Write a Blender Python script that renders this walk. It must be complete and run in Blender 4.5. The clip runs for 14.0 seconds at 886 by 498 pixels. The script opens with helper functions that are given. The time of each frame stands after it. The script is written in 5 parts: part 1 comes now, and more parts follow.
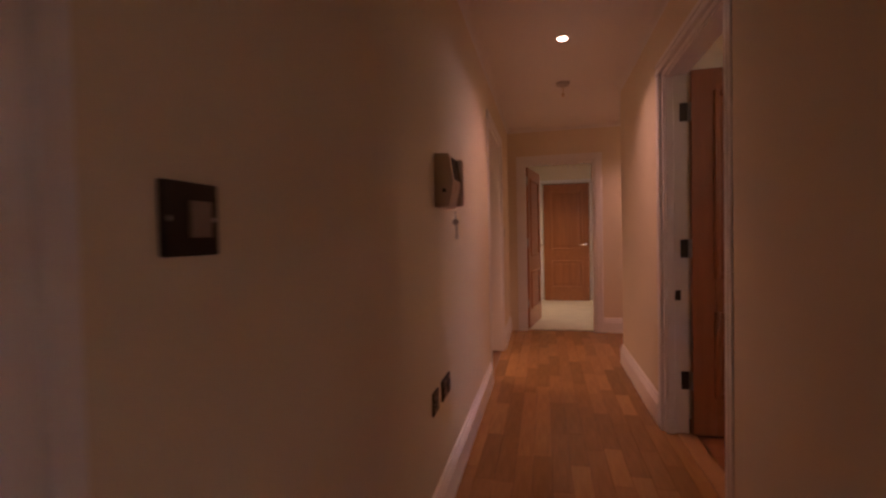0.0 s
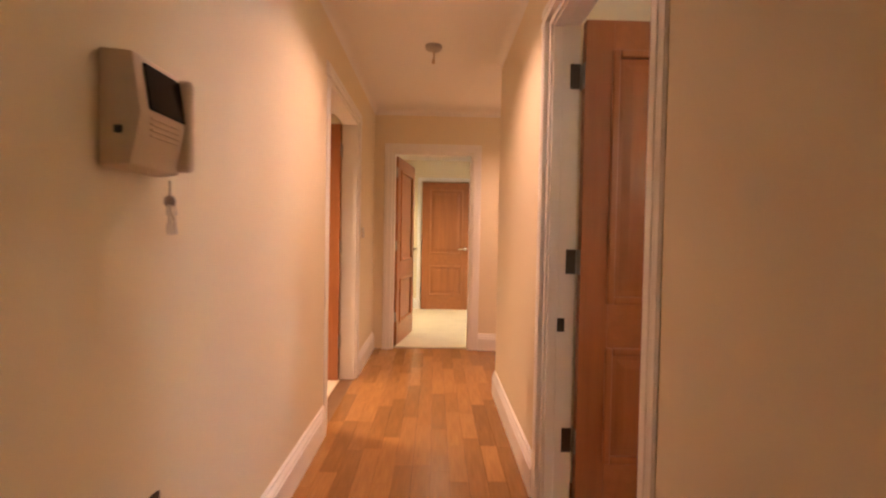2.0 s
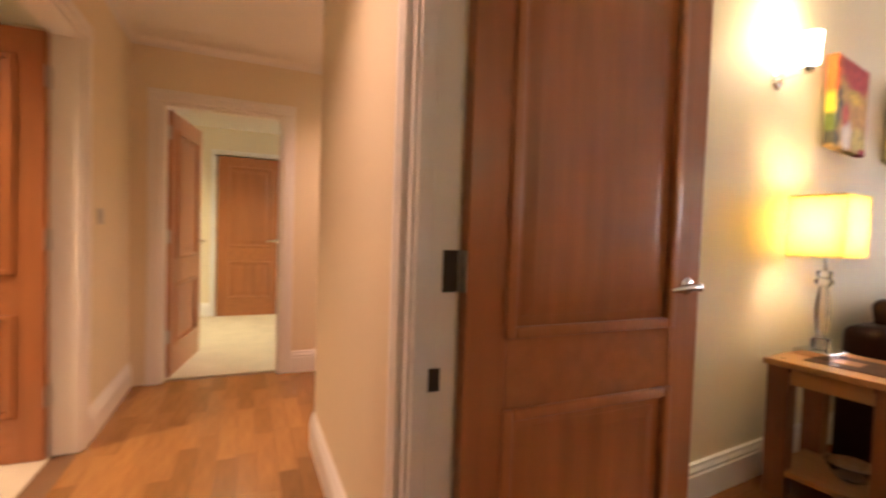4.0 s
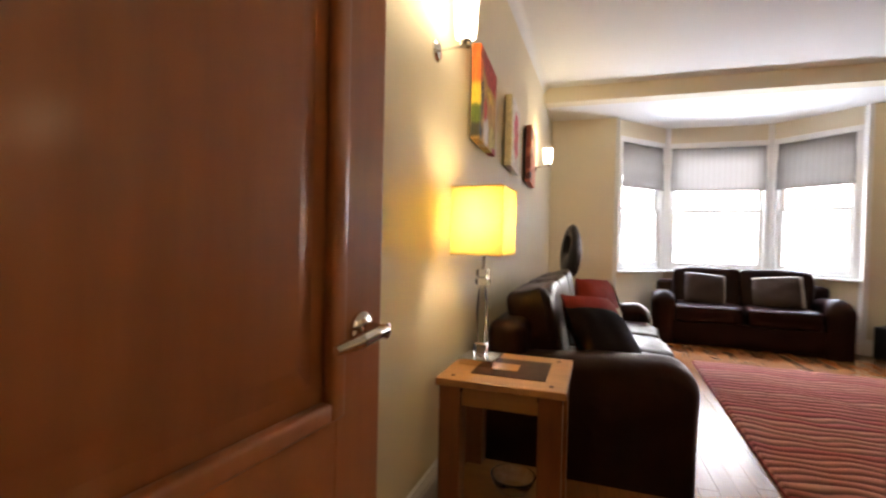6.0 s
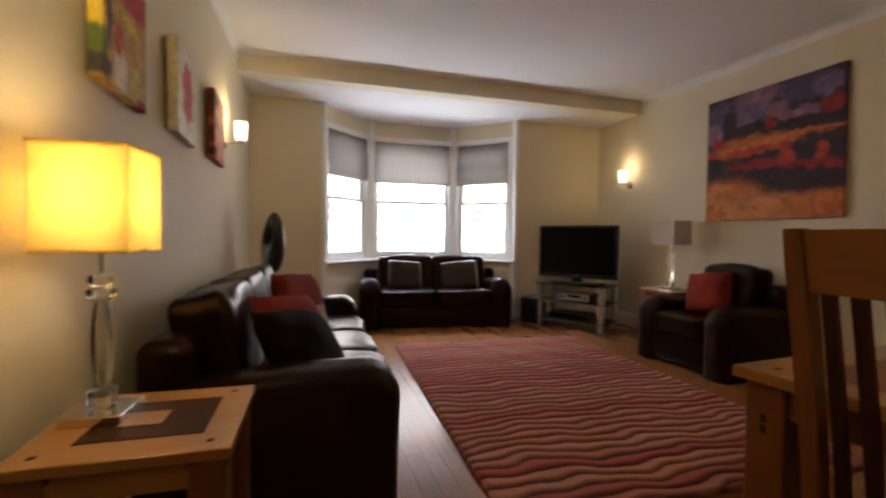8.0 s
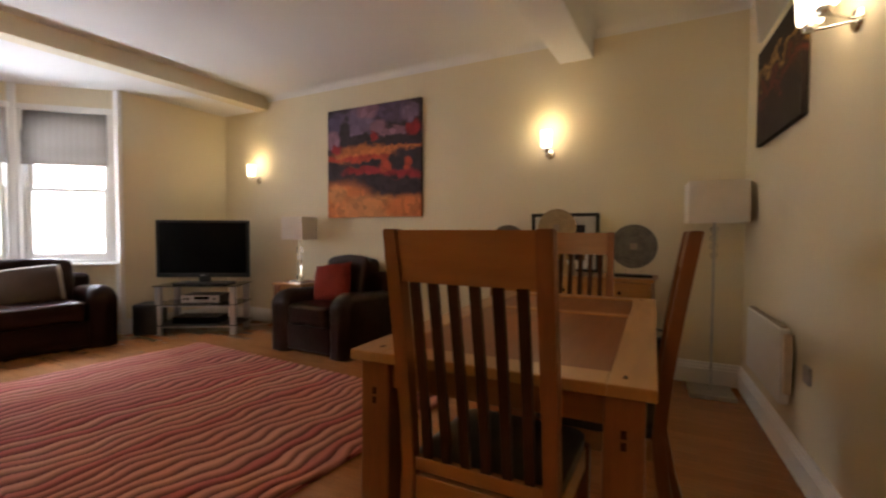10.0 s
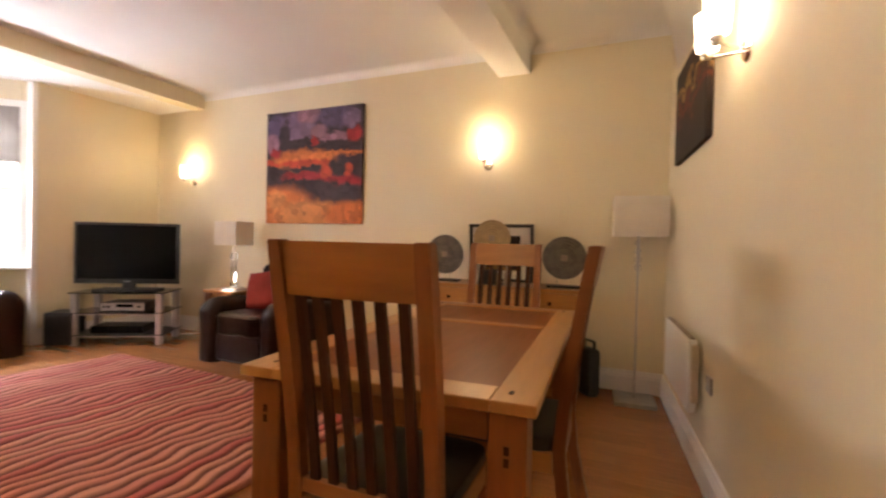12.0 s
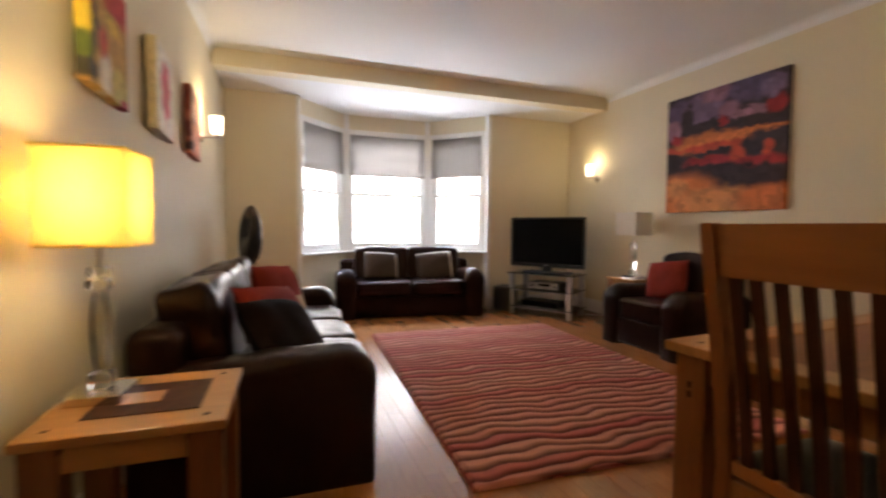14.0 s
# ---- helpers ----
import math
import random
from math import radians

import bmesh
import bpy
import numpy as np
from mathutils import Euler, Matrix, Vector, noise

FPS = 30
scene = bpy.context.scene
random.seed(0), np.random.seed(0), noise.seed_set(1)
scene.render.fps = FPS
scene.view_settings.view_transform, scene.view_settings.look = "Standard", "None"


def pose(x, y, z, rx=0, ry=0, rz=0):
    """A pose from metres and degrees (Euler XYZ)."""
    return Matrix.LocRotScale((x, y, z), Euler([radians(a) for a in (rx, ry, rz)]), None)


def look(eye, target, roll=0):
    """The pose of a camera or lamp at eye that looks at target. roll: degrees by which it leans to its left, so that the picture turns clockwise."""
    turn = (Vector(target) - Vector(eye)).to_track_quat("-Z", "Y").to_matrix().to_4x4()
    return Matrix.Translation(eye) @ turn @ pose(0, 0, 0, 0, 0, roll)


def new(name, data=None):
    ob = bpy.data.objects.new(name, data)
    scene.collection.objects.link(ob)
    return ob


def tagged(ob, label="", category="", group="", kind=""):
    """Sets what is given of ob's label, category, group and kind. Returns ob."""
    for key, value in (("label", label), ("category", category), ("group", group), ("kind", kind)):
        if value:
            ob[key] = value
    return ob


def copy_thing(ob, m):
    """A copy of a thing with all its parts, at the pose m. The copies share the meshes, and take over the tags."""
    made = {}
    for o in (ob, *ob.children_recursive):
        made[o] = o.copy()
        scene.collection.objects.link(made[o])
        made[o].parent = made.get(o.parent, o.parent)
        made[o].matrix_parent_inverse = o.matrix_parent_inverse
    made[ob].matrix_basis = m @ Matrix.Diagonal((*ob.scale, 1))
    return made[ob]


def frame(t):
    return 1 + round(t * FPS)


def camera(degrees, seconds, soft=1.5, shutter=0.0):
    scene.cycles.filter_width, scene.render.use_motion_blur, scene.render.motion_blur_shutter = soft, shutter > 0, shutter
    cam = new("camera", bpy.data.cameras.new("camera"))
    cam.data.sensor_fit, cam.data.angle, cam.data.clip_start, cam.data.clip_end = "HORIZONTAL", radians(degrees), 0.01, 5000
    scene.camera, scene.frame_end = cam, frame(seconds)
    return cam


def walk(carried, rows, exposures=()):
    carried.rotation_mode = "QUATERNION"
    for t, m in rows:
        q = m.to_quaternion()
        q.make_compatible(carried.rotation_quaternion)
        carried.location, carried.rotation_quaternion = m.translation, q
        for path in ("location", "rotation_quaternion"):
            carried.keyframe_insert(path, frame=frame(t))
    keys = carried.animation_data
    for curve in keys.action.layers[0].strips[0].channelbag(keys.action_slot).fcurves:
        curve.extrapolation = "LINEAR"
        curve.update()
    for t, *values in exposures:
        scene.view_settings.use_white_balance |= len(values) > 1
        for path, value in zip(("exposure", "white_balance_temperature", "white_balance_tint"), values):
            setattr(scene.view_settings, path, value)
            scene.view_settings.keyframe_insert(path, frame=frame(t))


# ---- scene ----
cam = camera(88.8, 14.0, soft=2.2, shutter=0.5)
PATH = [
    (0, (2.76, -1.124, 1.119), (0.769, -1.305, 1.068), -1.2),
    (0.5, (2.609, -0.986, 1.126), (0.611, -1.067, 1.071), 0.1),
    (1, (2.403, -0.913, 1.118), (0.408, -0.801, 1.026), -0.1),
    (1.5, (2.176, -0.866, 1.125), (0.193, -0.607, 1.096), 0.9),
    (2, (1.901, -0.812, 1.116), (-0.076, -0.516, 1.068), 1.1),
    (2.1, (1.86, -0.797, 1.136), (-0.12, -0.518, 1.097), 0.9),
    (4.3, (0.953, -0.502, 1.109), (-0.564, 0.801, 1.086), 1.7),
    (4.5, (0.882, -0.422, 1.104), (-0.456, 1.065, 1.111), 1.2),
    (5, (0.769, -0.255, 1.128), (-0.113, 1.539, 1.076), -0.5),
    (5.5, (0.679, -0.054, 1.118), (-0.077, 1.797, 1.112), -0.9),
    (6, (0.62, 0.104, 1.124), (0.015, 2.01, 1.086), 1.3),
    (6.5, (0.56, 0.219, 1.131), (0.31, 2.203, 1.088), -0.3),
    (7, (0.554, 0.294, 1.136), (0.624, 2.291, 1.064), -0.7),
    (7.5, (0.618, 0.413, 1.117), (0.935, 2.386, 1.033), -0.7),
    (8, (0.73, 0.529, 1.121), (1.321, 2.439, 1.064), 0.7),
    (8.2, (0.74, 0.566, 1.128), (1.47, 2.426, 1.062), 0.9),
    (8.5, (0.783, 0.614, 1.135), (1.789, 2.342, 1.092), 0.6),
    (9, (0.77, 0.618, 1.136), (2.142, 2.073, 1.084), 0.0),
    (11.5, (0.862, 0.425, 1.147), (2.754, 1.072, 1.106), 1.0),
    (12, (0.891, 0.412, 1.152), (2.726, 1.206, 1.118), 1.3),
    (12.5, (0.895, 0.421, 1.148), (2.56, 1.528, 1.106), 0.6),
    (13, (0.864, 0.424, 1.136), (2.224, 1.889, 1.082), 1.0),
    (13.5, (0.811, 0.430, 1.129), (1.883, 2.116, 1.039), 0.7),
    (14, (0.699, 0.374, 1.130), (1.389, 2.249, 1.035), 0.45),
]

EXPOSURES = [(0.0, 2.72, 6450, 58), (0.5, 3.52, 6450, 51), (1.5, 4.28, 6450, 38), (2.1, 4.36, 6400, 28), (3.3, 4.3, 6300, 24), (4.3, 4.18, 6150, 22), (5.0, 4.15, 6150, 21), (5.5, 3.85, 6150, 19), (6.0, 3.5, 6200, 17),
             (6.5, 3.38, 6250, 16), (7.0, 3.18, 6500, 19), (8.0, 2.6, 6450, 18), (9.0, 2.46, 6400, 16), (10.2, 3.3, 6600, 18), (11.5, 3.9, 6850, 24), (12.5, 4.25, 6750, 23), (13.2, 3.9, 6450, 18), (14.0, 3.2, 6450, 17)]
walk(cam, [(t, look(e, g, r)) for t, e, g, r in PATH], EXPOSURES)

# ---------------------------------------------------------------- sky and sun
world = bpy.data.worlds.new("sky")
scene.world = world
world.use_nodes = True
wn = world.node_tree
sky = wn.nodes.new("ShaderNodeTexSky")
sky.sky_type, sky.sun_disc = "NISHITA", False
sky.sun_elevation, sky.sun_rotation = radians(27), radians(193)
wn.links.new(sky.outputs[0], wn.nodes["Background"].inputs[0])
wn.nodes["Background"].inputs[1].default_value = 0.12
sun_data = bpy.data.lights.new("sun", "SUN")
sun_data.energy, sun_data.angle, sun_data.color = 3.8, radians(1.0), (1.0, 0.97, 0.93)
sun = new("sun", sun_data)
sun.matrix_world = look((0, 0, 20), (7, 30, 4))


def window_light(name, at, aim, w, h, watts, colour):
    """An added area lamp outside the bay's opening, standing in for sky or street."""
    data = bpy.data.lights.new(name, "AREA")
    data.shape, data.size, data.size_y, data.energy, data.color = "RECTANGLE", w, h, watts, colour
    ob = new(name, data)
    ob.matrix_world = look(at, aim)
    return ob


# added lamps, unseen past sill and blinds, that lift the daylight indoors
window_light("sky_fill", (2.2, 7.75, 3.1), (2.2, 5.6, 0.9), 5.0, 1.0, 58, (0.76, 0.88, 1.0))
window_light("street_bounce_fill", (2.2, 7.35, 0.50), (2.2, 5.8, 2.3), 2.2, 0.45, 12, (0.82, 0.91, 1.0))

WARM = (1.0, 0.79, 0.40)
HALL_WARM = (1.0, 0.615, 0.41)
ROOM_WARM = (1.0, 0.70, 0.40)


def lamp(name, at, watts, radius=0.05, colour=WARM):
    data = bpy.data.lights.new(name, "POINT")
    data.energy, data.shadow_soft_size, data.color = watts, radius, colour
    ob = new(name, data)
    ob.location = at
    return ob


# ---------------------------------------------------------------- materials
def material(name, base, rough=0.5, metal=0.0, scale=6.0, vary=0.12, fine=120.0, bump=0.1, stretch=(1, 1, 1), coat=0.0,
             second=None, per_object=0.0, per_island=0.0, depth=0.002):
    """A surface with variation at two scales and a fine relief, in metres of the object."""
    m = bpy.data.materials.new(name)
    m.use_nodes = True
    n, l = m.node_tree.nodes, m.node_tree.links
    p = n["Principled BSDF"]
    p.inputs["Roughness"].default_value, p.inputs["Metallic"].default_value = rough, metal
    p.inputs["Coat Weight"].default_value = coat
    p.inputs["Coat Roughness"].default_value = 0.15
    tc, mp = n.new("ShaderNodeTexCoord"), n.new("ShaderNodeMapping")
    mp.inputs["Scale"].default_value = stretch
    l.new(tc.outputs["Object"], mp.inputs[0])
    big, small = n.new("ShaderNodeTexNoise"), n.new("ShaderNodeTexNoise")
    for t, s, d in ((big, scale, 4), (small, fine, 3)):
        t.inputs["Scale"].default_value, t.inputs["Detail"].default_value = s, d
        l.new(mp.outputs[0], t.inputs["Vector"])
    mix = n.new("ShaderNodeMix")
    mix.data_type = "RGBA"
    other = second or tuple(c * (1 - 2 * vary) for c in base)
    mix.inputs["A"].default_value, mix.inputs["B"].default_value = (*base, 1), (*other, 1)
    fac = n.new("ShaderNodeMath")
    fac.operation, fac.inputs[1].default_value = "MULTIPLY_ADD", 0.3
    l.new(small.outputs[0], fac.inputs[0])
    span = n.new("ShaderNodeMapRange")
    span.inputs["From Min"].default_value, span.inputs["From Max"].default_value = 0.3, 0.7
    span.inputs["To Max"].default_value = 0.7
    l.new(big.outputs[0], span.inputs[0])
    l.new(span.outputs[0], fac.inputs[2])
    l.new(fac.outputs[0], mix.inputs["Factor"])
    out = mix.outputs["Result"]
    if per_object or per_island:
        hsv, rnd = n.new("ShaderNodeHueSaturation"), None
        rng = n.new("ShaderNodeMapRange")
        spread = per_object or per_island
        rng.inputs["To Min"].default_value, rng.inputs["To Max"].default_value = 1 - spread, 1 + spread
        rnd = n.new("ShaderNodeObjectInfo").outputs["Random"] if per_object else n.new("ShaderNodeNewGeometry").outputs["Random Per Island"]
        l.new(rnd, rng.inputs[0])
        l.new(rng.outputs[0], hsv.inputs["Value"])
        l.new(out, hsv.inputs["Color"])
        out = hsv.outputs[0]
    l.new(out, p.inputs["Base Color"])
    if bump:
        b = n.new("ShaderNodeBump")
        b.inputs["Strength"].default_value, b.inputs["Distance"].default_value = bump, depth
        l.new(small.outputs[0], b.inputs["Height"])
        l.new(b.outputs[0], p.inputs["Normal"])
        rr = n.new("ShaderNodeMapRange")
        rr.inputs["To Min"].default_value, rr.inputs["To Max"].default_value = max(rough - 0.03, 0.02), min(rough + 0.03, 1)
        l.new(big.outputs[0], rr.inputs[0])
        l.new(rr.outputs[0], p.inputs["Roughness"])
    return m


def glowing(name, colour, strength, base=(0.9, 0.88, 0.8)):
    m = material(name, base, 0.35, bump=0)
    p = m.node_tree.nodes["Principled BSDF"]
    p.inputs["Emission Color"].default_value, p.inputs["Emission Strength"].default_value = (*colour, 1), strength
    return m


def clear(name, tint=(0.97, 0.99, 1.0), rough=0.0, ior=1.45):
    m = bpy.data.materials.new(name)
    m.use_nodes = True
    p = m.node_tree.nodes["Principled BSDF"]
    p.inputs["Base Color"].default_value = (*tint, 1)
    p.inputs["Transmission Weight"].default_value, p.inputs["Roughness"].default_value = 1.0, rough
    p.inputs["IOR"].default_value = ior
    return m


def cloth(name, base, through_share=0.4, rough=0.9, scale=8, fine=300):
    """Fabric that lets some light through."""
    m = material(name, base, rough, scale=scale, fine=fine, vary=0.06, bump=0.25)
    n, l = m.node_tree.nodes, m.node_tree.links
    t, mix = n.new("ShaderNodeBsdfTranslucent"), n.new("ShaderNodeMixShader")
    t.inputs[0].default_value = (*base, 1)
    mix.inputs[0].default_value = through_share
    l.new(n["Principled BSDF"].outputs[0], mix.inputs[1])
    l.new(t.outputs[0], mix.inputs[2])
    l.new(mix.outputs[0], n["Material Output"].inputs[0])
    return m


def picture(name, stops, scale, warp, axis=2, grit=0.10, span_=0.6, seed=0.0):
    """An abstract painting: brushed colour fields, layered by height and broken up by noise."""
    m = bpy.data.materials.new(name)
    m.use_nodes = True
    n, l = m.node_tree.nodes, m.node_tree.links
    p = n["Principled BSDF"]
    p.inputs["Roughness"].default_value = 0.8
    tc, sep = n.new("ShaderNodeTexCoord"), n.new("ShaderNodeSeparateXYZ")
    l.new(tc.outputs["Object"], sep.inputs[0])
    no, fi = n.new("ShaderNodeTexNoise"), n.new("ShaderNodeTexNoise")
    mp = n.new("ShaderNodeMapping")
    mp.inputs["Location"].default_value = (seed, seed * 2, seed)
    mp.inputs["Scale"].default_value = (1, 1, 1.8)
    l.new(tc.outputs["Object"], mp.inputs[0])
    for t, s in ((no, scale), (fi, scale * 5)):
        t.inputs["Scale"].default_value, t.inputs["Detail"].default_value = s, 6
        l.new(mp.outputs[0], t.inputs["Vector"])
    h = n.new("ShaderNodeMath")
    h.operation = "MULTIPLY_ADD"
    h.inputs[1].default_value, h.inputs[2].default_value = 1.0 / span_, 0.5 - warp * 0.5 - grit * 0.5
    l.new(sep.outputs[axis], h.inputs[0])
    add = n.new("ShaderNodeMath")
    add.operation, add.inputs[1].default_value = "MULTIPLY_ADD", warp
    l.new(no.outputs[0], add.inputs[0])
    l.new(h.outputs[0], add.inputs[2])
    add2 = n.new("ShaderNodeMath")
    add2.operation, add2.inputs[1].default_value = "MULTIPLY_ADD", grit
    l.new(fi.outputs[0], add2.inputs[0])
    l.new(add.outputs[0], add2.inputs[2])
    level = add2.outputs[0]
    ramp = n.new("ShaderNodeValToRGB")
    el = ramp.color_ramp.elements
    while len(el) < len(stops):
        el.new(0.5)
    for e, (pos, c) in zip(el, stops):
        e.position, e.color = pos, (*c, 1)
    l.new(level, ramp.inputs[0])
    l.new(ramp.outputs[0], p.inputs["Base Color"])
    b = n.new("ShaderNodeBump")
    b.inputs["Strength"].default_value, b.inputs["Distance"].default_value = 0.4, 0.002
    l.new(fi.outputs[0], b.inputs["Height"])
    l.new(b.outputs[0], p.inputs["Normal"])
    return m


CREAM = material("cream_wall_paint", (0.78, 0.69, 0.50), 0.62, scale=1.3, vary=0.03, fine=260, bump=0.12, depth=0.0008)
CEIL = material("white_ceiling_paint", (0.82, 0.80, 0.77), 0.8, scale=1.1, vary=0.02, fine=200, bump=0.1, depth=0.0008)
WHITE = material("white_gloss_paint", (0.84, 0.82, 0.78), 0.32, scale=3, vary=0.012, fine=90, bump=0.06, depth=0.0006)
FLOOR = material("oak_floor_strip", (0.39, 0.185, 0.052), 0.26, scale=3, vary=0.16, fine=40, stretch=(2, 22, 1), bump=0.05, per_object=0.22, depth=0.0006)
FLOOR2 = material("oak_floor_strip_y", (0.40, 0.160, 0.052), 0.25, scale=3, vary=0.14, fine=40, stretch=(22, 2, 1), bump=0, coat=0.22, per_island=0.10, depth=0.0006)
JOINT = material("dark_floor_joint", (0.20, 0.10, 0.04), 0.7)
DOOR = material("stained_door_veneer", (0.45, 0.165, 0.052), 0.40, scale=2.2, fine=26, vary=0.15, stretch=(9, 9, 0.8), bump=0.06, coat=0.32, depth=0.0006)
DOORX = material("stained_door_rail", (0.46, 0.172, 0.054), 0.40, scale=2.2, fine=26, vary=0.14, stretch=(9, 0.9, 9), bump=0.06, coat=0.32, depth=0.0006)
DOORM = material("varnished_door_moulding", (0.47, 0.175, 0.055), 0.34, scale=2.2, fine=26, vary=0.12, stretch=(6, 6, 2), bump=0.04, coat=0.6, depth=0.0006)
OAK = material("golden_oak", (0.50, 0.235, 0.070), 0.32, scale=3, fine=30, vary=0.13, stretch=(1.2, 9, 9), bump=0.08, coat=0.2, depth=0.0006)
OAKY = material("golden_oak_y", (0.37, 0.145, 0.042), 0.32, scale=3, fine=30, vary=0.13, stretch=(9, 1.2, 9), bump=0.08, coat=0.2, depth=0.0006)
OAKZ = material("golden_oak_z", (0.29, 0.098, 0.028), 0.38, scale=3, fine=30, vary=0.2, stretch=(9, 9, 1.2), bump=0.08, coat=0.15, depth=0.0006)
REDOAK = material("reddish_table_panel", (0.24, 0.072, 0.020), 0.30, scale=3, fine=30, vary=0.12, stretch=(1.2, 9, 9), bump=0.06, coat=0.0, depth=0.0006)
WALNUT = material("dark_walnut", (0.075, 0.027, 0.014), 0.38, scale=3, fine=30, vary=0.25, stretch=(9, 9, 1.2), bump=0.08, depth=0.0006)
LEATHER = material("dark_brown_leather", (0.020, 0.0060, 0.0042), 0.30, scale=5, fine=170, vary=0.25, bump=0.08, depth=0.0012)
CHROME = material("polished_chrome", (0.80, 0.78, 0.75), 0.12, 1.0, bump=0)
STEEL = material("brushed_steel", (0.55, 0.53, 0.50), 0.32, 1.0, scale=20, fine=200, bump=0.05)
BRONZE = material("dark_bronze_plate", (0.06, 0.045, 0.035), 0.42, 0.6, bump=0.05)
BLACK = material("black_plastic", (0.012, 0.012, 0.013), 0.35, bump=0.05)
SCREEN = material("dark_tv_glass", (0.003, 0.003, 0.004), 0.2, bump=0)
LEATHER.node_tree.nodes["Principled BSDF"].inputs["Specular Tint"].default_value = (1.0, 0.80, 0.72, 1)
ln_, ll_ = LEATHER.node_tree.nodes, LEATHER.node_tree.links
fold_, crease_ = ln_.new("ShaderNodeTexNoise"), ln_.new("ShaderNodeBump")
fold_.inputs["Scale"].default_value, fold_.inputs["Detail"].default_value, fold_.inputs["Distortion"].default_value = 9.0, 3, 1.2
crease_.inputs["Strength"].default_value, crease_.inputs["Distance"].default_value = 0.35, 0.012
ll_.new(ln_["Texture Coordinate"].outputs["Object"], fold_.inputs["Vector"])
ll_.new(fold_.outputs[0], crease_.inputs["Height"])
ll_.new(crease_.outputs[0], ln_["Bump"].inputs["Normal"])
SUEDE = material("dark_brown_suede", (0.013, 0.0055, 0.004), 0.7, scale=6, fine=220, vary=0.2, bump=0.2)
SUEDE.node_tree.nodes["Principled BSDF"].inputs["Specular IOR Level"].default_value = 0.06
BEIGE = material("aged_beige_plastic", (0.66, 0.52, 0.36), 0.42, scale=8, vary=0.05, bump=0.08)
SILVER = material("silver_paint", (0.55, 0.55, 0.56), 0.35, 0.7, bump=0.04)
GLASS, CRYSTAL = clear("window_glass"), clear("crystal", (1, 1, 1), 0.0, 1.5)
SMOKED = clear("smoked_glass", (0.08, 0.09, 0.09), 0.05)
OPAL = glowing("glowing_opal_glass", (1.0, 0.82, 0.55), 0.8)
BULB = glowing("glowing_bulb", (1.0, 0.80, 0.5), 4.0)
# lit copy of the ivory shade: the bulb's yellow glow is put into its colour
SHADE_LIT = cloth("lamplit_shade_fabric", (0.88, 0.76, 0.40), 0.6)
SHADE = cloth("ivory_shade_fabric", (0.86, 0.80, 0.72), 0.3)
BLIND = material("grey_striped_blind", (0.40, 0.37, 0.35), 0.95, scale=8, fine=300, vary=0.05, bump=0.2)
BLIND.node_tree.nodes["Principled BSDF"].inputs["Specular IOR Level"].default_value = 0.1
CARPET = material("cream_carpet", (0.66, 0.58, 0.44), 0.95, scale=5, fine=260, vary=0.08, bump=0.6, depth=0.004)
TAUPE = material("taupe_satin", (0.075, 0.047, 0.033), 0.42, scale=7, fine=240, vary=0.12, bump=0.2)
PALE = material("pale_cushion_border", (0.36, 0.29, 0.23), 0.5, scale=7, fine=240, vary=0.08, bump=0.2)
RED = material("brick_red_fabric", (0.29, 0.036, 0.024), 0.75, scale=9, fine=320, vary=0.16, bump=0.3)
TAN = material("tan_fabric", (0.46, 0.28, 0.15), 0.75, scale=9, fine=320, vary=0.12, bump=0.3)
STONE = material("ridged_grey_stone", (0.20, 0.175, 0.145), 0.6, scale=18, fine=160, vary=0.3, bump=0.6)
SAND = material("pale_sandstone", (0.50, 0.36, 0.20), 0.8, scale=16, fine=140, vary=0.2, bump=0.5)
RENDER = material("pale_facade_render", (0.80, 0.79, 0.76), 0.85, scale=0.7, fine=8, vary=0.05, bump=0.1)
FARGLASS = material("far_window_glass", (0.09, 0.115, 0.12), 0.25, bump=0)
ASPHALT = material("asphalt", (0.05, 0.05, 0.052), 0.9, scale=2, fine=60, bump=0.3)
PAVING = material("pale_stone_paving", (0.42, 0.41, 0.38), 0.9, scale=2, fine=60, bump=0.3)
SEAT = material("olive_seat_leather", (0.055, 0.045, 0.03), 0.4, scale=6, fine=150, vary=0.2, bump=0.25)
PAPER = material("print_paper", (0.72, 0.68, 0.60), 0.7, bump=0.05)

for gloss_of, level in ((LEATHER, 0.19), (SCREEN, 0.12), (REDOAK, 0.14), (WALNUT, 0.12), (TAUPE, 0.15), (RED, 0.12), (PALE, 0.2)):
    gloss_of.node_tree.nodes["Principled BSDF"].inputs["Specular IOR Level"].default_value = level

# stripes woven into the blind fabric
bn, bl = BLIND.node_tree.nodes, BLIND.node_tree.links
btc, bw = bn.new("ShaderNodeTexCoord"), bn.new("ShaderNodeTexWave")
bw.inputs["Scale"].default_value, bw.inputs["Distortion"].default_value = 5.0, 0.3
bl.new(btc.outputs["Object"], bw.inputs["Vector"])
br = bn.new("ShaderNodeValToRGB")
br.color_ramp.elements[0].color, br.color_ramp.elements[1].color = (0.335, 0.310, 0.288, 1), (0.358, 0.332, 0.308, 1)
bl.new(bw.outputs[0], br.inputs[0])
bl.new(br.outputs[0], bn["Principled BSDF"].inputs["Base Color"])


# ---------------------------------------------------------------- mesh helpers
def bm_new():
    return bmesh.new()


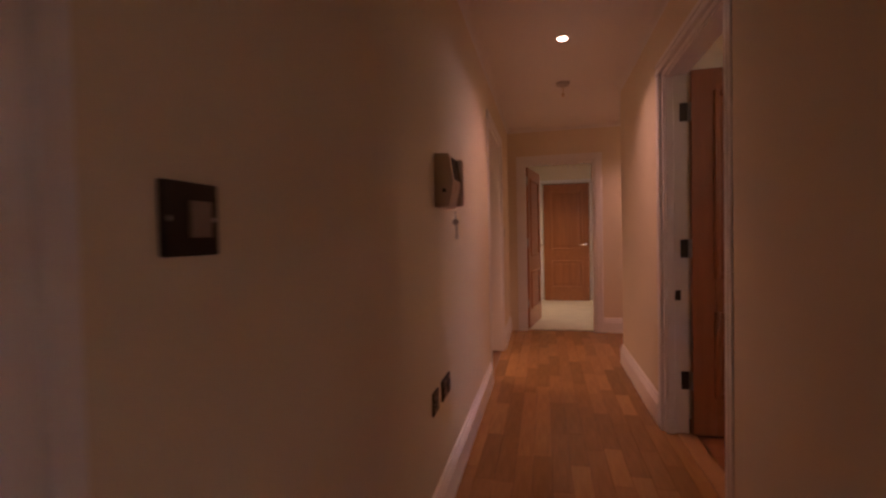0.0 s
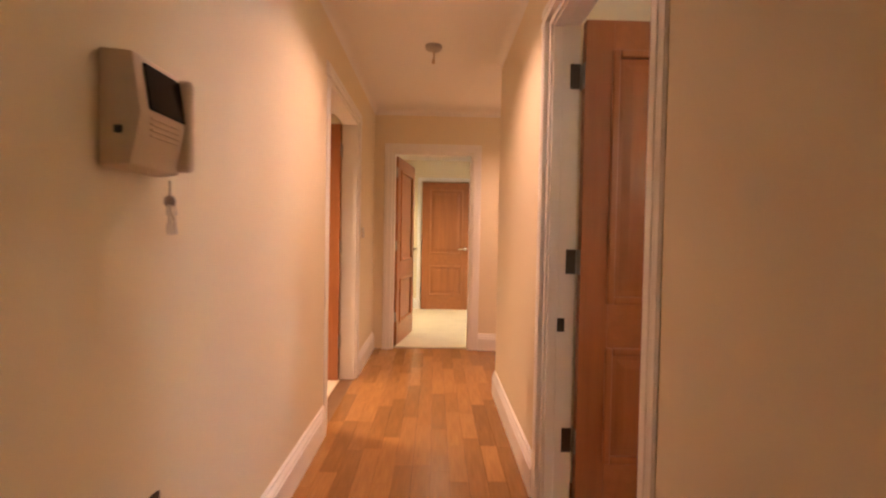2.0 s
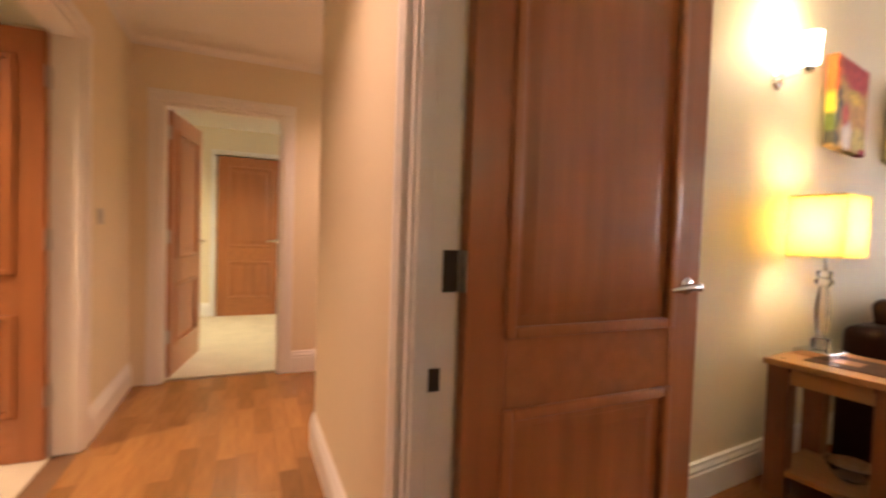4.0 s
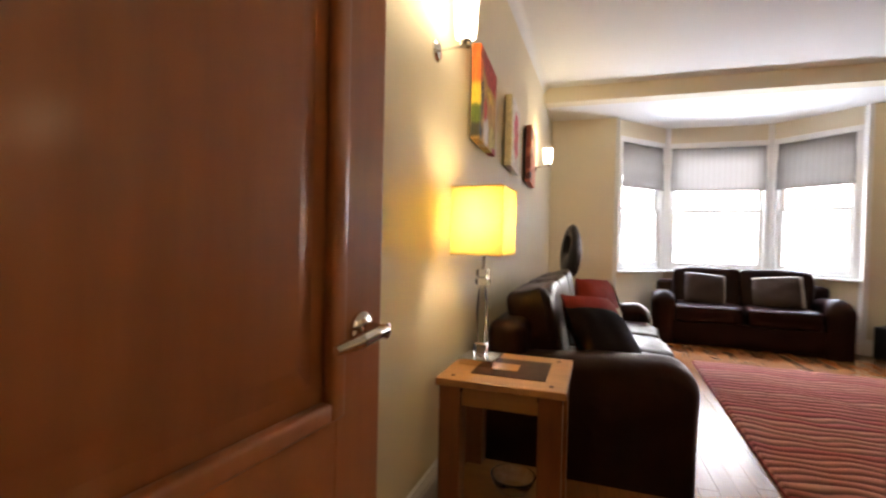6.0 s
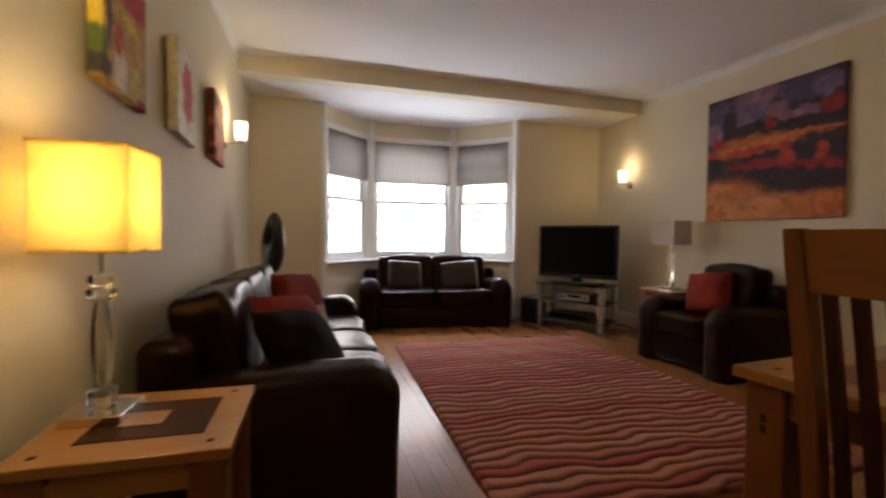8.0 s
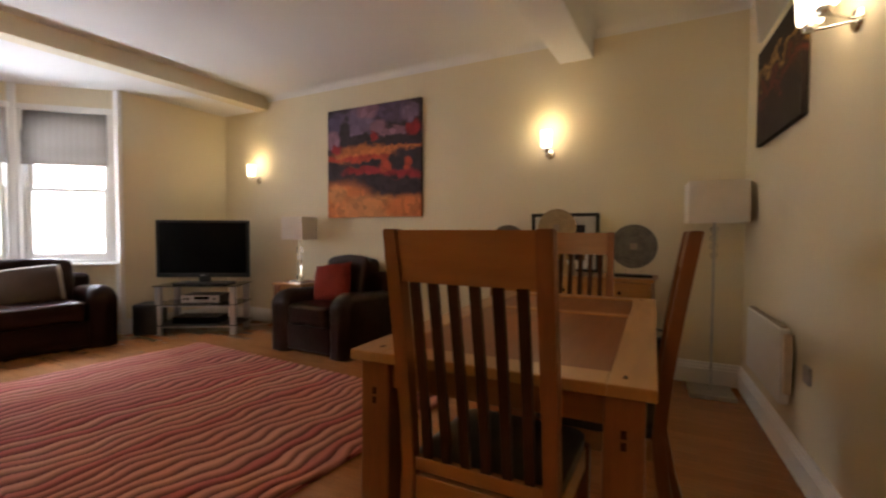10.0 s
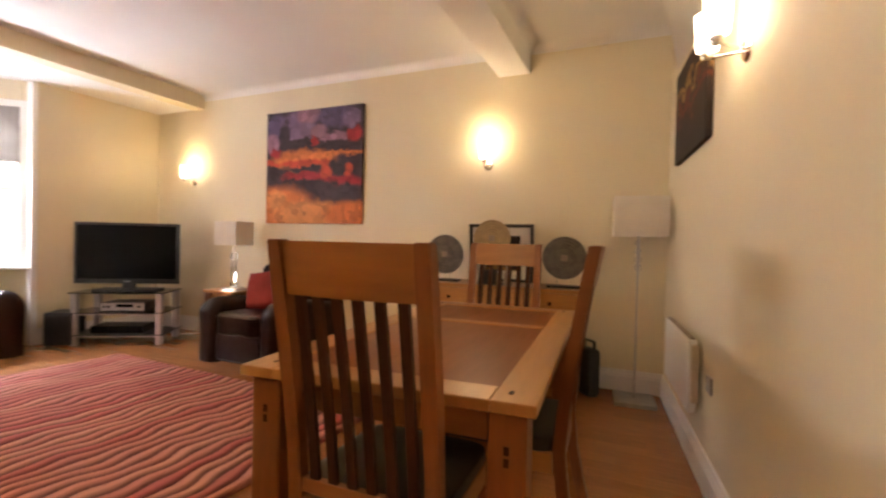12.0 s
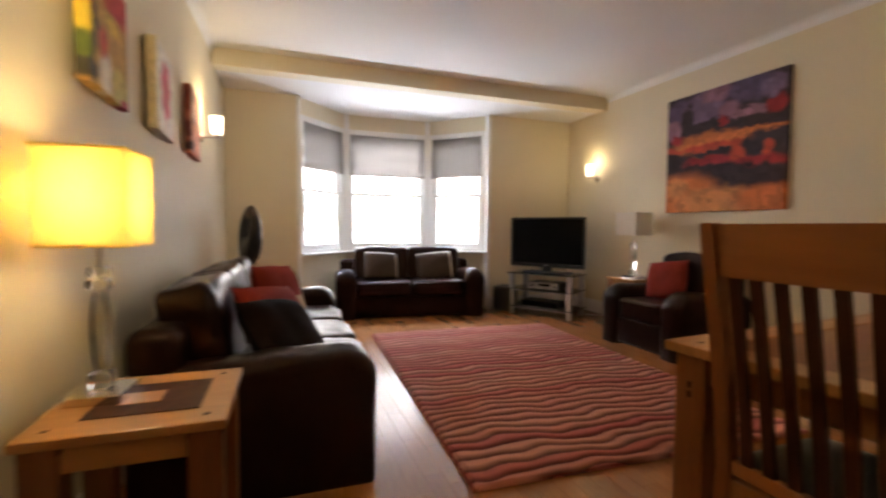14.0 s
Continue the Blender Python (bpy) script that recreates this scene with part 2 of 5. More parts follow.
def rbox(bm, x0, x1, y0, y1, z0, z1, bev=0.003, seg=1, turn=None, top_only=False):
    c = Matrix.Translation(((x0 + x1) / 2, (y0 + y1) / 2, (z0 + z1) / 2)) @ Matrix.Diagonal((abs(x1 - x0), abs(y1 - y0), abs(z1 - z0), 1))
    vs = bmesh.ops.create_cube(bm, size=1, matrix=c)["verts"]
    made = vs
    if bev:
        es = {e for v in vs for e in v.link_edges}
        if top_only:
            low = min(v.co.z for v in vs) + 1e-5
            es = {e for e in es if not all(v.co.z < low for v in e.verts)}
        r = bmesh.ops.bevel(bm, geom=list(es), offset=bev, segments=seg, profile=0.5, affect="EDGES")
        made = list({v for f in r["faces"] for v in f.verts} | {v for v in vs if v.is_valid})
    if turn is not None:
        bmesh.ops.transform(bm, matrix=turn, verts=made)
    return made


def box_bm(*a, **k):
    bm = bm_new()
    rbox(bm, *a, **k)
    return bm


def lathe(bm, prof, seg=24, at=(0, 0, 0), turn=None):
    """Turns (radius, height) pairs round the z axis."""
    rings = []
    m = Matrix.Translation(at) @ (turn or Matrix.Identity(4))
    for r, z in prof:
        rings.append([bm.verts.new(m @ Vector((max(r, 1e-4) * math.cos(2 * math.pi * i / seg), max(r, 1e-4) * math.sin(2 * math.pi * i / seg), z))) for i in range(seg)])
    for a, b in zip(rings, rings[1:]):
        for i in range(seg):
            bm.faces.new((a[i], a[(i + 1) % seg], b[(i + 1) % seg], b[i]))
    bm.faces.new(list(reversed(rings[0])))
    bm.faces.new(rings[-1])
    return bm


def rod(bm, a, b, r, seg=10):
    a, b = Vector(a), Vector(b)
    m = Matrix.Translation(a) @ (b - a).to_track_quat("Z", "Y").to_matrix().to_4x4()
    return lathe(bm, [(r, 0), (r, (b - a).length)], seg, turn=m)


def puff(bm, sx, sy, sz, at=(0, 0, 0), e=0.35, seg=20, turn=None, dent=0.0):
    """A stuffed, rounded block (a superellipsoid), slightly uneven."""
    m = Matrix.Translation(at) @ (turn or Matrix.Identity(4))
    f = lambda v, k: math.copysign(abs(v) ** k, v)
    rows = []
    for j in range(1, seg):
        th = -math.pi / 2 + math.pi * j / seg
        rows.append([])
        for i in range(2 * seg):
            ph = math.pi * i / seg
            x, y, z = f(math.cos(th), e) * f(math.cos(ph), e), f(math.cos(th), e) * f(math.sin(ph), e), f(math.sin(th), e)
            d = 1 + dent * noise.noise(Vector((x * 2 + at[0] * 3, y * 2 + at[1] * 3, z * 2))) + dent * 0.3 * noise.noise(Vector((x * 6 + at[0] * 5, y * 6, z * 5)))
            rows[-1].append(bm.verts.new(m @ Vector((x * sx / 2 * d, y * sy / 2 * d, z * sz / 2 * d))))
    for a, b in zip(rows, rows[1:]):
        for i in range(2 * seg):
            k = (i + 1) % (2 * seg)
            bm.faces.new((a[i], a[k], b[k], b[i]))
    bm.faces.new(list(reversed(rows[0])))
    bm.faces.new(rows[-1])
    return bm


def pillow(w, h, t, n=14, rim=0.0):
    """A scatter cushion standing in its own x-z plane, with pinched corners."""
    bm = bm_new()
    for side in (1, -1):
        g = []
        for j in range(n + 1):
            g.append([])
            for i in range(n + 1):
                u, v = 2 * i / n - 1, 2 * j / n - 1
                pin = 1 - 0.10 * (abs(u) * abs(v)) ** 2 + 0.06 * (abs(u) ** 6 * abs(v) ** 6) - 0.05 * ((1 - v * v) * abs(u) ** 8 + (1 - u * u) * abs(v) ** 8)
                y = side * t / 2 * ((1 - u ** 4) * (1 - v ** 4)) ** 0.55 * (1 + 0.12 * noise.noise(Vector((u * 2, v * 2, w * 9 + side))))
                g[-1].append(bm.verts.new((u * w / 2 * pin, y, v * h / 2 * pin)))
        for j in range(n):
            for i in range(n):
                q = (g[j][i], g[j][i + 1], g[j + 1][i + 1], g[j + 1][i])
                bm.faces.new(q if side < 0 else tuple(reversed(q)))
    bmesh.ops.remove_doubles(bm, verts=bm.verts, dist=1e-5)
    return bm


def prism(bm, pts, z0, z1):
    """A closed plan outline, raised from z0 to z1."""
    a, b = [bm.verts.new((x, y, z0)) for x, y in pts], [bm.verts.new((x, y, z1)) for x, y in pts]
    bm.faces.new(list(reversed(a)))
    bm.faces.new(b)
    for i in range(len(pts)):
        k = (i + 1) % len(pts)
        bm.faces.new((a[i], a[k], b[k], b[i]))
    return bm


def sweep(bm, prof, a, b, up=(0, 0, 1)):
    """Runs a profile (out, height) straight from a to b; out points to the left of the way."""
    a, b = Vector(a), Vector(b)
    d = (b - a).normalized()
    out = Vector(up).cross(d)
    r = [[bm.verts.new(p + out * o + Vector(up) * h) for o, h in prof] for p in (a, b)]
    k = len(prof)
    for i in range(k):
        bm.faces.new((r[0][i], r[0][(i + 1) % k], r[1][(i + 1) % k], r[1][i]))
    bm.faces.new(list(reversed(r[0])))
    bm.faces.new(r[1])
    return bm


def part(name, bm, mat, parent=None, label="", smooth=False):
    bmesh.ops.recalc_face_normals(bm, faces=bm.faces)
    me = bpy.data.meshes.new(name)
    bm.to_mesh(me)
    bm.free()
    for m in (mat if isinstance(mat, (list, tuple)) else (mat,)):
        me.materials.append(m)
    if smooth:
        me.shade_smooth()
        me.set_sharp_from_angle(angle=radians(38))
    ob = new(name, me)
    ob.parent = parent
    if label:
        ob["label"] = label
    return ob


def thing(name, label, category, at=None, group="", kind=""):
    ob = new(name)
    ob.empty_display_size = 0.1
    if at is not None:
        ob.matrix_basis = at
    return tagged(ob, label, category, group, kind)


def setting(name, bm, mat, smooth=False, parent=None):
    return tagged(part(name, bm, mat, parent, smooth=smooth), kind="structure")


# the hall stands a little askew to the sitting room; its parts share this frame
HALL = Matrix.Translation((0.15, 0, 0)) @ Matrix.Rotation(radians(-7.5), 4, "Z") @ Matrix.Translation((-0.15, 0, 0))


def in_hall(ob):
    ob.matrix_basis = HALL @ ob.matrix_basis
    return ob


def hp(x, y):
    v = HALL @ Vector((x, y, 0))
    return (v.x, v.y)


SKIRT = [(0, 0), (0.022, 0), (0.022, 0.115), (0.017, 0.123), (0.019, 0.132), (0.010, 0.150), (0.010, 0.160), (0, 0.168)]
COVE = [(0, 0), (0, -0.07)] + [(0.07 - 0.07 * math.cos(radians(a)), -0.07 + 0.07 * math.sin(radians(a))) for a in (15, 30, 45, 60, 75)] + [(0.07, 0)]

# ---------------------------------------------------------------- the hall
HZ = 2.37
HY0, HY1 = -1.19, -0.125


def slab(name, x0, x1, y0, y1, z0, z1, mat=None, hall=True):
    ob = setting(name, box_bm(x0, x1, y0, y1, z0, z1, bev=0), mat or CREAM)
    return in_hall(ob) if hall else ob


# south wall of the hall, with a doorway in it
slab("wall_hall_south_1", -0.60, 2.64, HY0 - 0.11, HY0, 0, HZ)
slab("wall_hall_south_2", -2.62, -1.55, HY0 - 0.11, HY0, 0, HZ)
slab("wall_hall_south_3", -1.55, -0.60, HY0 - 0.11, HY0, 2.0, HZ)
slab("wall_hall_south_4", 3.44, 4.4, HY0 - 0.11, HY0, 0, HZ)
slab("wall_hall_south_5", 2.64, 3.44, HY0 - 0.11, HY0, 2.0, HZ)
slab("wall_hall_east", 4.3, 4.4, HY0, 0.1, 0, HZ)
# end wall with a doorway
slab("wall_hall_west_1", -2.62, -2.52, HY0 - 0.6, -1.01, 0, HZ)
slab("wall_hall_west_2", -2.62, -2.52, -0.21, 0.75, 0, HZ)
slab("wall_hall_west_3", -2.62, -2.52, -1.01, -0.21, 1.965, HZ)
# north side: the stretch before the recess, and the recess
slab("wall_hall_north_1", -1.25, 0.142, HY1, HY1 + 0.115, 0, HZ)
slab("wall_recess_east", -1.25, -1.15, HY1 + 0.115, 0.75, 0, HZ)
slab("wall_recess_north", -2.62, -1.15, 0.75, 0.85, 0, HZ)
slab("ceiling_hall", -2.52, 4.3, HY0 - 0.02, 0.75, HZ, HZ + 0.08, CEIL)
slab("subfloor_hall", -2.6, 4.35, HY0 - 0.11, 0.78, -0.06, -0.004, JOINT)

DOOR_X1 = 1.045
# the wall between hall and sitting room, wedge-shaped in plan
S0, S1 = (1.015, -0.122), (4.75, 0.215)


def south_y(x):
    return S0[1] + (S1[1] - S0[1]) * (x - S0[0]) / (S1[0] - S0[0])


a0 = hp(DOOR_X1, HY1)
setting("wall_room_south", prism(bm_new(), [a0, hp(4.4, HY1), (4.9, S1[1]), S1, (1.07, south_y(1.07)), hp(DOOR_X1, -0.012)], 0, 3.0), CREAM)
head = prism(bm_new(), [hp(0.142, HY1), hp(DOOR_X1, HY1), hp(DOOR_X1, -0.012), hp(0.142, -0.012)], 2.005, 3.0)
setting("wall_door_head", head, CREAM)
setting("wall_room_southwest", prism(bm_new(), [hp(0.142, HY1 + 0.003), hp(0.142, -0.012), (-0.12, 0.03), (-0.22, 0.03), hp(-0.3, HY1 + 0.003)], 0, 3.0), CREAM)

bm = bm_new()
for x0, x1 in ((2.64, -0.53), (-1.64, -2.52)):
    sweep(bm, SKIRT, (x1, HY0, 0), (x0, HY0, 0))
in_hall(setting("skirting_hall_south", bm, WHITE))
bm = bm_new()
sweep(bm, SKIRT, (0.06, HY1, 0), (-1.25, HY1, 0))
sweep(bm, SKIRT, (4.3, HY1, 0), (1.11, HY1, 0))
in_hall(setting("skirting_hall_north", bm, WHITE))
bm = bm_new()
sweep(bm, SKIRT, (-2.52, 0.75, 0), (-2.52, -0.13, 0))
in_hall(setting("skirting_hall_west", bm, WHITE))
bm = bm_new()
hc = [(o * 0.7, h * 0.7) for o, h in COVE]
sweep(bm, hc, (-2.52, HY0, HZ), (4.3, HY0, HZ))
sweep(bm, hc, (4.3, HY1, HZ), (-1.25, HY1, HZ))
sweep(bm, hc, (-2.52, 0.75, HZ), (-2.52, HY0, HZ))
in_hall(setting("coving_hall", bm, CEIL, True))

def architrave(name, x0, x1, top, y, face, axis="x", width=0.08, slim=1.0):
    """Moulded door surround, of two uprights and a head, on a wall face that looks along face (+1 or -1)."""
    root = thing(name, "white moulded door surround", "door surround", kind="structure")

    def bar(nm, u0, u1, z0, z1, edge):
        bm = bm_new()
        d = 0.022 * face * (slim if edge == "r" else 1.0)
        for (p, q), (e0, e1) in ((sorted((y, y + d)), (0.0, 0.30)), (sorted((y, y + d * 0.7)), (0.30, 0.52)), (sorted((y, y + d * 0.88)), (0.52, 0.86)), (sorted((y, y + d * 0.5)), (0.86, 1.0))):
            if edge == "l":
                cc = (u1 - (u1 - u0) * e1, u1 - (u1 - u0) * e0, z0, z1)
            elif edge == "r":
                cc = (u0 + (u1 - u0) * e0, u0 + (u1 - u0) * e1, z0, z1)
            else:
                cc = (u0, u1, z0 + (z1 - z0) * e0, z0 + (z1 - z0) * e1)
            if axis == "x":
                rbox(bm, cc[0], cc[1], p, q, cc[2], cc[3], 0.003, 2)
            else:
                rbox(bm, p, q, cc[0], cc[1], cc[2], cc[3], 0.003, 2)
        part(nm, bm, WHITE, root)
    bar("upright", x0 - width, x0, 0, top, "l")
    bar("upright", x1, x1 + width * (0.6 + 0.4 * slim), 0, top, "r")
    bar("head", x0 - width, x1 + width, top, top + width, "t")
    return root


def lining(name, x0, x1, top, y0, y1, axis="x", stop=None):
    """The frame that lines an opening."""
    root = thing(name, "white painted door lining", "door frame", kind="structure")
    t = 0.022

    def piece(nm, cc, p, q):
        part(nm, box_bm(cc[0], cc[1], p, q, cc[2], cc[3], bev=0.002) if axis == "x" else box_bm(p, q, cc[0], cc[1], cc[2], cc[3], bev=0.002), WHITE, root)
    for nm, cc in (("jamb", (x0 - 0.004, x0 + t, 0, top)), ("jamb", (x1 - t, x1 + 0.004, 0, top)), ("head", (x0 + t, x1 - t, top - t, top + 0.004))):
        piece(nm, cc, y0, y1)
    if stop:
        for cc in ((x0 + t, x0 + t + 0.012, 0, top - t), (x1 - t - 0.012, x1 - t, 0, top - t), (x0 + t + 0.012, x1 - t - 0.012, top - t - 0.012, top - t)):
            piece("stop", cc, *stop)
    return root


in_hall(architrave("door_trim_1", 0.142, DOOR_X1, 2.005, HY1, -1, slim=0.25))
in_hall(lining("door_lining_1", 0.146, DOOR_X1 + 0.006, 2.001, HY1 - 0.004, -0.006, stop=(HY1 + 0.006, -0.078)))
in_hall(architrave("door_trim_2", -1.55, -0.60, 2.0, HY0, 1, slim=0.4))
in_hall(lining("door_lining_2", -1.546, -0.604, 1.996, HY0 - 0.114, HY0 + 0.004))
in_hall(architrave("door_trim_3", -1.01, -0.21, 1.965, -2.52, 1, axis="y"))
in_hall(lining("door_lining_3", -1.006, -0.214, 1.961, -2.624, -2.516, axis="y"))
in_hall(architrave("door_trim_4", 2.64, 3.44, 2.0, HY0, 1))


def door_leaf(name, w, h, label, handed=1, handle_z=0.985):
    """A panelled door, hinged at its origin along x, its thickness in y; the handle at the far side."""
    d = thing(name, label, "door")
    t = 0.04
    slab_ = bm_new()
    rbox(slab_, 0.09, w - 0.09, -t / 2 + 0.010, t / 2 - 0.010, 0.1, h - 0.09, 0)
    part("core", slab_, DOOR, d)
    for nm, c in (("stile", (0, 0.115, 0.005, h)), ("stile", (w - 0.115, w, 0.005, h))):
        part(nm, box_bm(c[0], c[1], -t / 2, t / 2, c[2], c[3], bev=0.002), DOOR, d)
    for z0, z1 in ((0.005, 0.225), (0.680, 0.872), (h - 0.125, h)):
        part("rail", box_bm(0.115, w - 0.115, -t / 2, t / 2, z0, z1, bev=0.001), DOORX, d)
    for z0, z1 in ((0.225, 0.680), (0.872, h - 0.125)):
        for side in (-1, 1):
            mb = bm_new()
            x0, x1 = 0.115, w - 0.115
            y0, y1 = sorted((side * (t / 2 - 0.010), side * (t / 2 + 0.013)))
            y2 = side * (t / 2 + 0.001)
            for c in ((x0 - 0.008, x0 + 0.022, z0 - 0.008, z1 + 0.008), (x1 - 0.022, x1 + 0.008, z0 - 0.008, z1 + 0.008),
                      (x0 + 0.022, x1 - 0.022, z0 - 0.008, z0 + 0.022), (x0 + 0.022, x1 - 0.022, z1 - 0.022, z1 + 0.008)):
                rbox(mb, c[0], c[1], y0, y1, c[2], c[3], 0.0075, 3)
            part("moulding", mb, DOORM, d, smooth=True)
            fb = bm_new()
            rims = []
            for inset, depth in ((0.045, 0.011), (0.046, 0.009), (0.074, 0.004), (0.078, 0.0035)):
                rims.append([fb.verts.new((u, side * (t / 2 - depth), v)) for u, v in ((x0 + inset, z0 + inset), (x1 - inset, z0 + inset), (x1 - inset, z1 - inset), (x0 + inset, z1 - inset))])
            for low, high in zip(rims, rims[1:]):
                for k in range(4):
                    fb.faces.new((low[k], low[(k + 1) % 4], high[(k + 1) % 4], high[k]))
            fb.faces.new(rims[-1]), fb.faces.new(rims[0][::-1])
            bmesh.ops.recalc_face_normals(fb, faces=fb.faces[:])
            part("panel", fb, DOOR, d)
    for side in (-1, 1):
        hb = bm_new()
        at = Matrix.Translation((w - 0.06, side * t / 2, handle_z)) @ Matrix.Rotation(radians(-90 * side), 4, "X")
        lathe(hb, [(0.026, 0), (0.026, 0.006), (0.022, 0.010), (0.011, 0.012), (0.010, 0.042), (0.012, 0.05), (0.004, 0.052)], 20, turn=at)
        hd = part("handle", hb, CHROME, d, "polished chrome lever handle", True)
        lb = bm_new()
        y = side * (t / 2 + 0.046)
        pts = [(w - 0.056, y, handle_z), (w - 0.09, y + side * 0.004, handle_z + 0.001), (w - 0.13, y + side * 0.006, handle_z - 0.002), (w - 0.172, y - side * 0.004, handle_z - 0.008)]
        for (p, q), (r0, r1) in zip(zip(pts, pts[1:]), ((0.0085, 0.010), (0.010, 0.0105), (0.0105, 0.007))):
            v = Vector(q) - Vector(p)
            lathe(lb, [(r0, 0), (r1, v.length)], 12, turn=Matrix.Translation(p) @ v.to_track_quat("Z", "Y").to_matrix().to_4x4())
        part("lever", lb, CHROME, hd, smooth=True)
    lk = bm_new()
    rbox(lk, w - 0.0005, w + 0.0015, -0.011, 0.011, handle_z - 0.09, handle_z + 0.06, 0.0005)
    part("lock_plate", lk, CHROME, d)
    for z in (0.30, 1.03, 1.775):
        hg = bm_new()
        yk = handed * (t / 2 + 0.005)
        rod(hg, (-0.004, yk, z - 0.05), (-0.004, yk, z + 0.05), 0.007, 12)
        for k in range(4):
            rod(hg, (-0.004, yk, z - 0.05 + 0.025 * k), (-0.004, yk, z - 0.046 + 0.025 * k), 0.0085, 12)
        rbox(hg, -0.0025, -0.0005, -t / 2 + 0.003, t / 2, z - 0.05, z + 0.05, 0.0005)
        part("hinge", hg, STEEL, d, "brushed steel butt hinge", True)
    return d


def hang(d, x, y, angle, hall=True):
    m = pose(x, y, 0, 0, 0, angle)
    d.matrix_basis = (HALL @ m) if hall else m
    return d


leaf = door_leaf("door_1", 0.80, 1.99, "reddish stained two-panel wooden door standing open into the sitting room", handed=1)
leaf["kind"] = "structure"
hang(leaf, 0.176, 0.006, 90.5)
d2 = door_leaf("door_2", 0.80, 1.97, "reddish stained two-panel wooden door standing open off the hall", handed=-1)
d2["kind"] = "structure"
hang(d2, -1.502, HY0 - 0.119, -92)
d3 = door_leaf("door_3", 0.755, 1.935, "reddish stained panelled wooden door open into the carpeted bedroom", handed=1)
d3["kind"] = "structure"
hang(d3, -2.632, -0.98, 170)
d4 = door_leaf("door_4", 0.74, 1.98, "closed two-panel wooden door in the bedroom wall", handed=1, handle_z=0.95)
d4["kind"] = "structure"
hang(d4, -5.075, -0.785, 90)
d5 = door_leaf("door_5", 0.75, 1.97, "closed panelled wooden door on the hall", handed=1)
d5["kind"] = "structure"
hang(d5, 2.666, HY0 - 0.03, 0)

for z in (0.30, 1.03, 1.775):
    in_hall(tagged(part("hinge_plate", box_bm(0.1675, 0.1705, -0.046, -0.006, z - 0.05, z + 0.05, bev=0.001), BRONZE), "dark metal hinge plate on the white door frame", "hinge"))
jb = bm_new()
rbox(jb, 0.1675, 0.1705, -0.075, -0.045, 0.745, 0.80, 0.0005)
in_hall(tagged(part("strike_plate", jb, BRONZE), "dark metal plate let into the white door frame", "door plate"))

# the bedroom beyond the end doorway
slab("floor_bedroom", -5.2, -2.60, -2.2, 1.4, -0.06, 0.004, CARPET)
slab("wall_bedroom_west_1", -5.2, -5.10, -2.2, -0.80, 0, 2.32)
slab("wall_bedroom_west_2", -5.2, -5.10, -0.03, 1.4, 0, 2.32)
slab("wall_bedroom_west_3", -5.2, -5.10, -0.80, -0.03, 1.995, 2.32)
slab("wall_bedroom_behind_door", -5.24, -5.2, -0.9, 0.1, 0, 2.2)
slab("wall_bedroom_south", -5.1, -2.62, -2.2, -2.1, 0, 2.32)
slab("wall_bedroom_north", -5.1, -2.62, 1.3, 1.4, 0, 2.32)
slab("wall_bedroom_east_1", -2.625, -2.62, -2.1, -1.02, 0, 2.32)
slab("ceiling_bedroom", -5.2, -2.62, -2.2, 1.4, 2.32, 2.4, CEIL)
in_hall(architrave("door_trim_5", -0.80, -0.03, 1.995, -5.10, 1, axis="y", width=0.06))
bm = bm_new()
sweep(bm, SKIRT, (-5.10, -0.86, 0), (-5.10, -2.1, 0))
sweep(bm, SKIRT, (-5.10, 1.3, 0), (-5.10, 0.03, 0))
in_hall(setting("skirting_bedroom", bm, WHITE))
# the room behind the open door off the hall
slab("floor_side_room", -2.9, 0.6, -3.4, HY0 - 0.11, -0.06, 0.002, CARPET)
slab("wall_side_room_south", -2.9, 0.6, -3.5, -3.4, 0, 2.32)
slab("wall_side_room_west", -3.0, -2.9, -3.5, HY0 - 0.95, 0, 2.32)
slab("wall_side_room_east", 0.6, 0.7, -3.5, HY0 - 0.11, 0, 2.32)
slab("ceiling_side_room", -3.0, 0.7, -3.5, HY0 - 0.11, 2.32, 2.4, CEIL)

DOWN = material("downlight_rim", (0.8, 0.78, 0.74), 0.3, bump=0)


def downlight(x, y, z, watts, colour=HALL_WARM):
    d = thing("downlight", "small round recessed ceiling downlight, switched on", "ceiling light", HALL @ pose(x, y, z))
    bm = bm_new()
    lathe(bm, [(0.030, 0.0), (0.031, -0.004), (0.044, -0.005), (0.046, -0.001), (0.046, 0.0)], 28)
    part("rim", bm, DOWN, d, smooth=True)
    bm = bm_new()
    lathe(bm, [(0.0295, -0.0045), (0.029, -0.002)], 24)
    part("lens", bm, BULB, d)
    data = bpy.data.lights.new("downlight_beam", "SPOT")
    data.energy, data.spot_size, data.spot_blend, data.shadow_soft_size, data.color = watts, radians(130), 1.0, 0.04, colour
    ob = new("downlight_beam", data)
    ob.matrix_world = HALL @ pose(x, y, z - 0.012)
    return d


HALL_W = 5.8
downlight(-0.13, -0.645, HZ, HALL_W)
downlight(-1.85, 0.32, HZ, HALL_W)
downlight(-3.9, -0.5, 2.32, 8.0, (1.0, 0.84, 0.44))
downlight(-4.3, -1.5, 2.32, 5.5, (1.0, 0.84, 0.44))
downlight(-1.1, -2.2, 2.32, 16, ROOM_WARM)

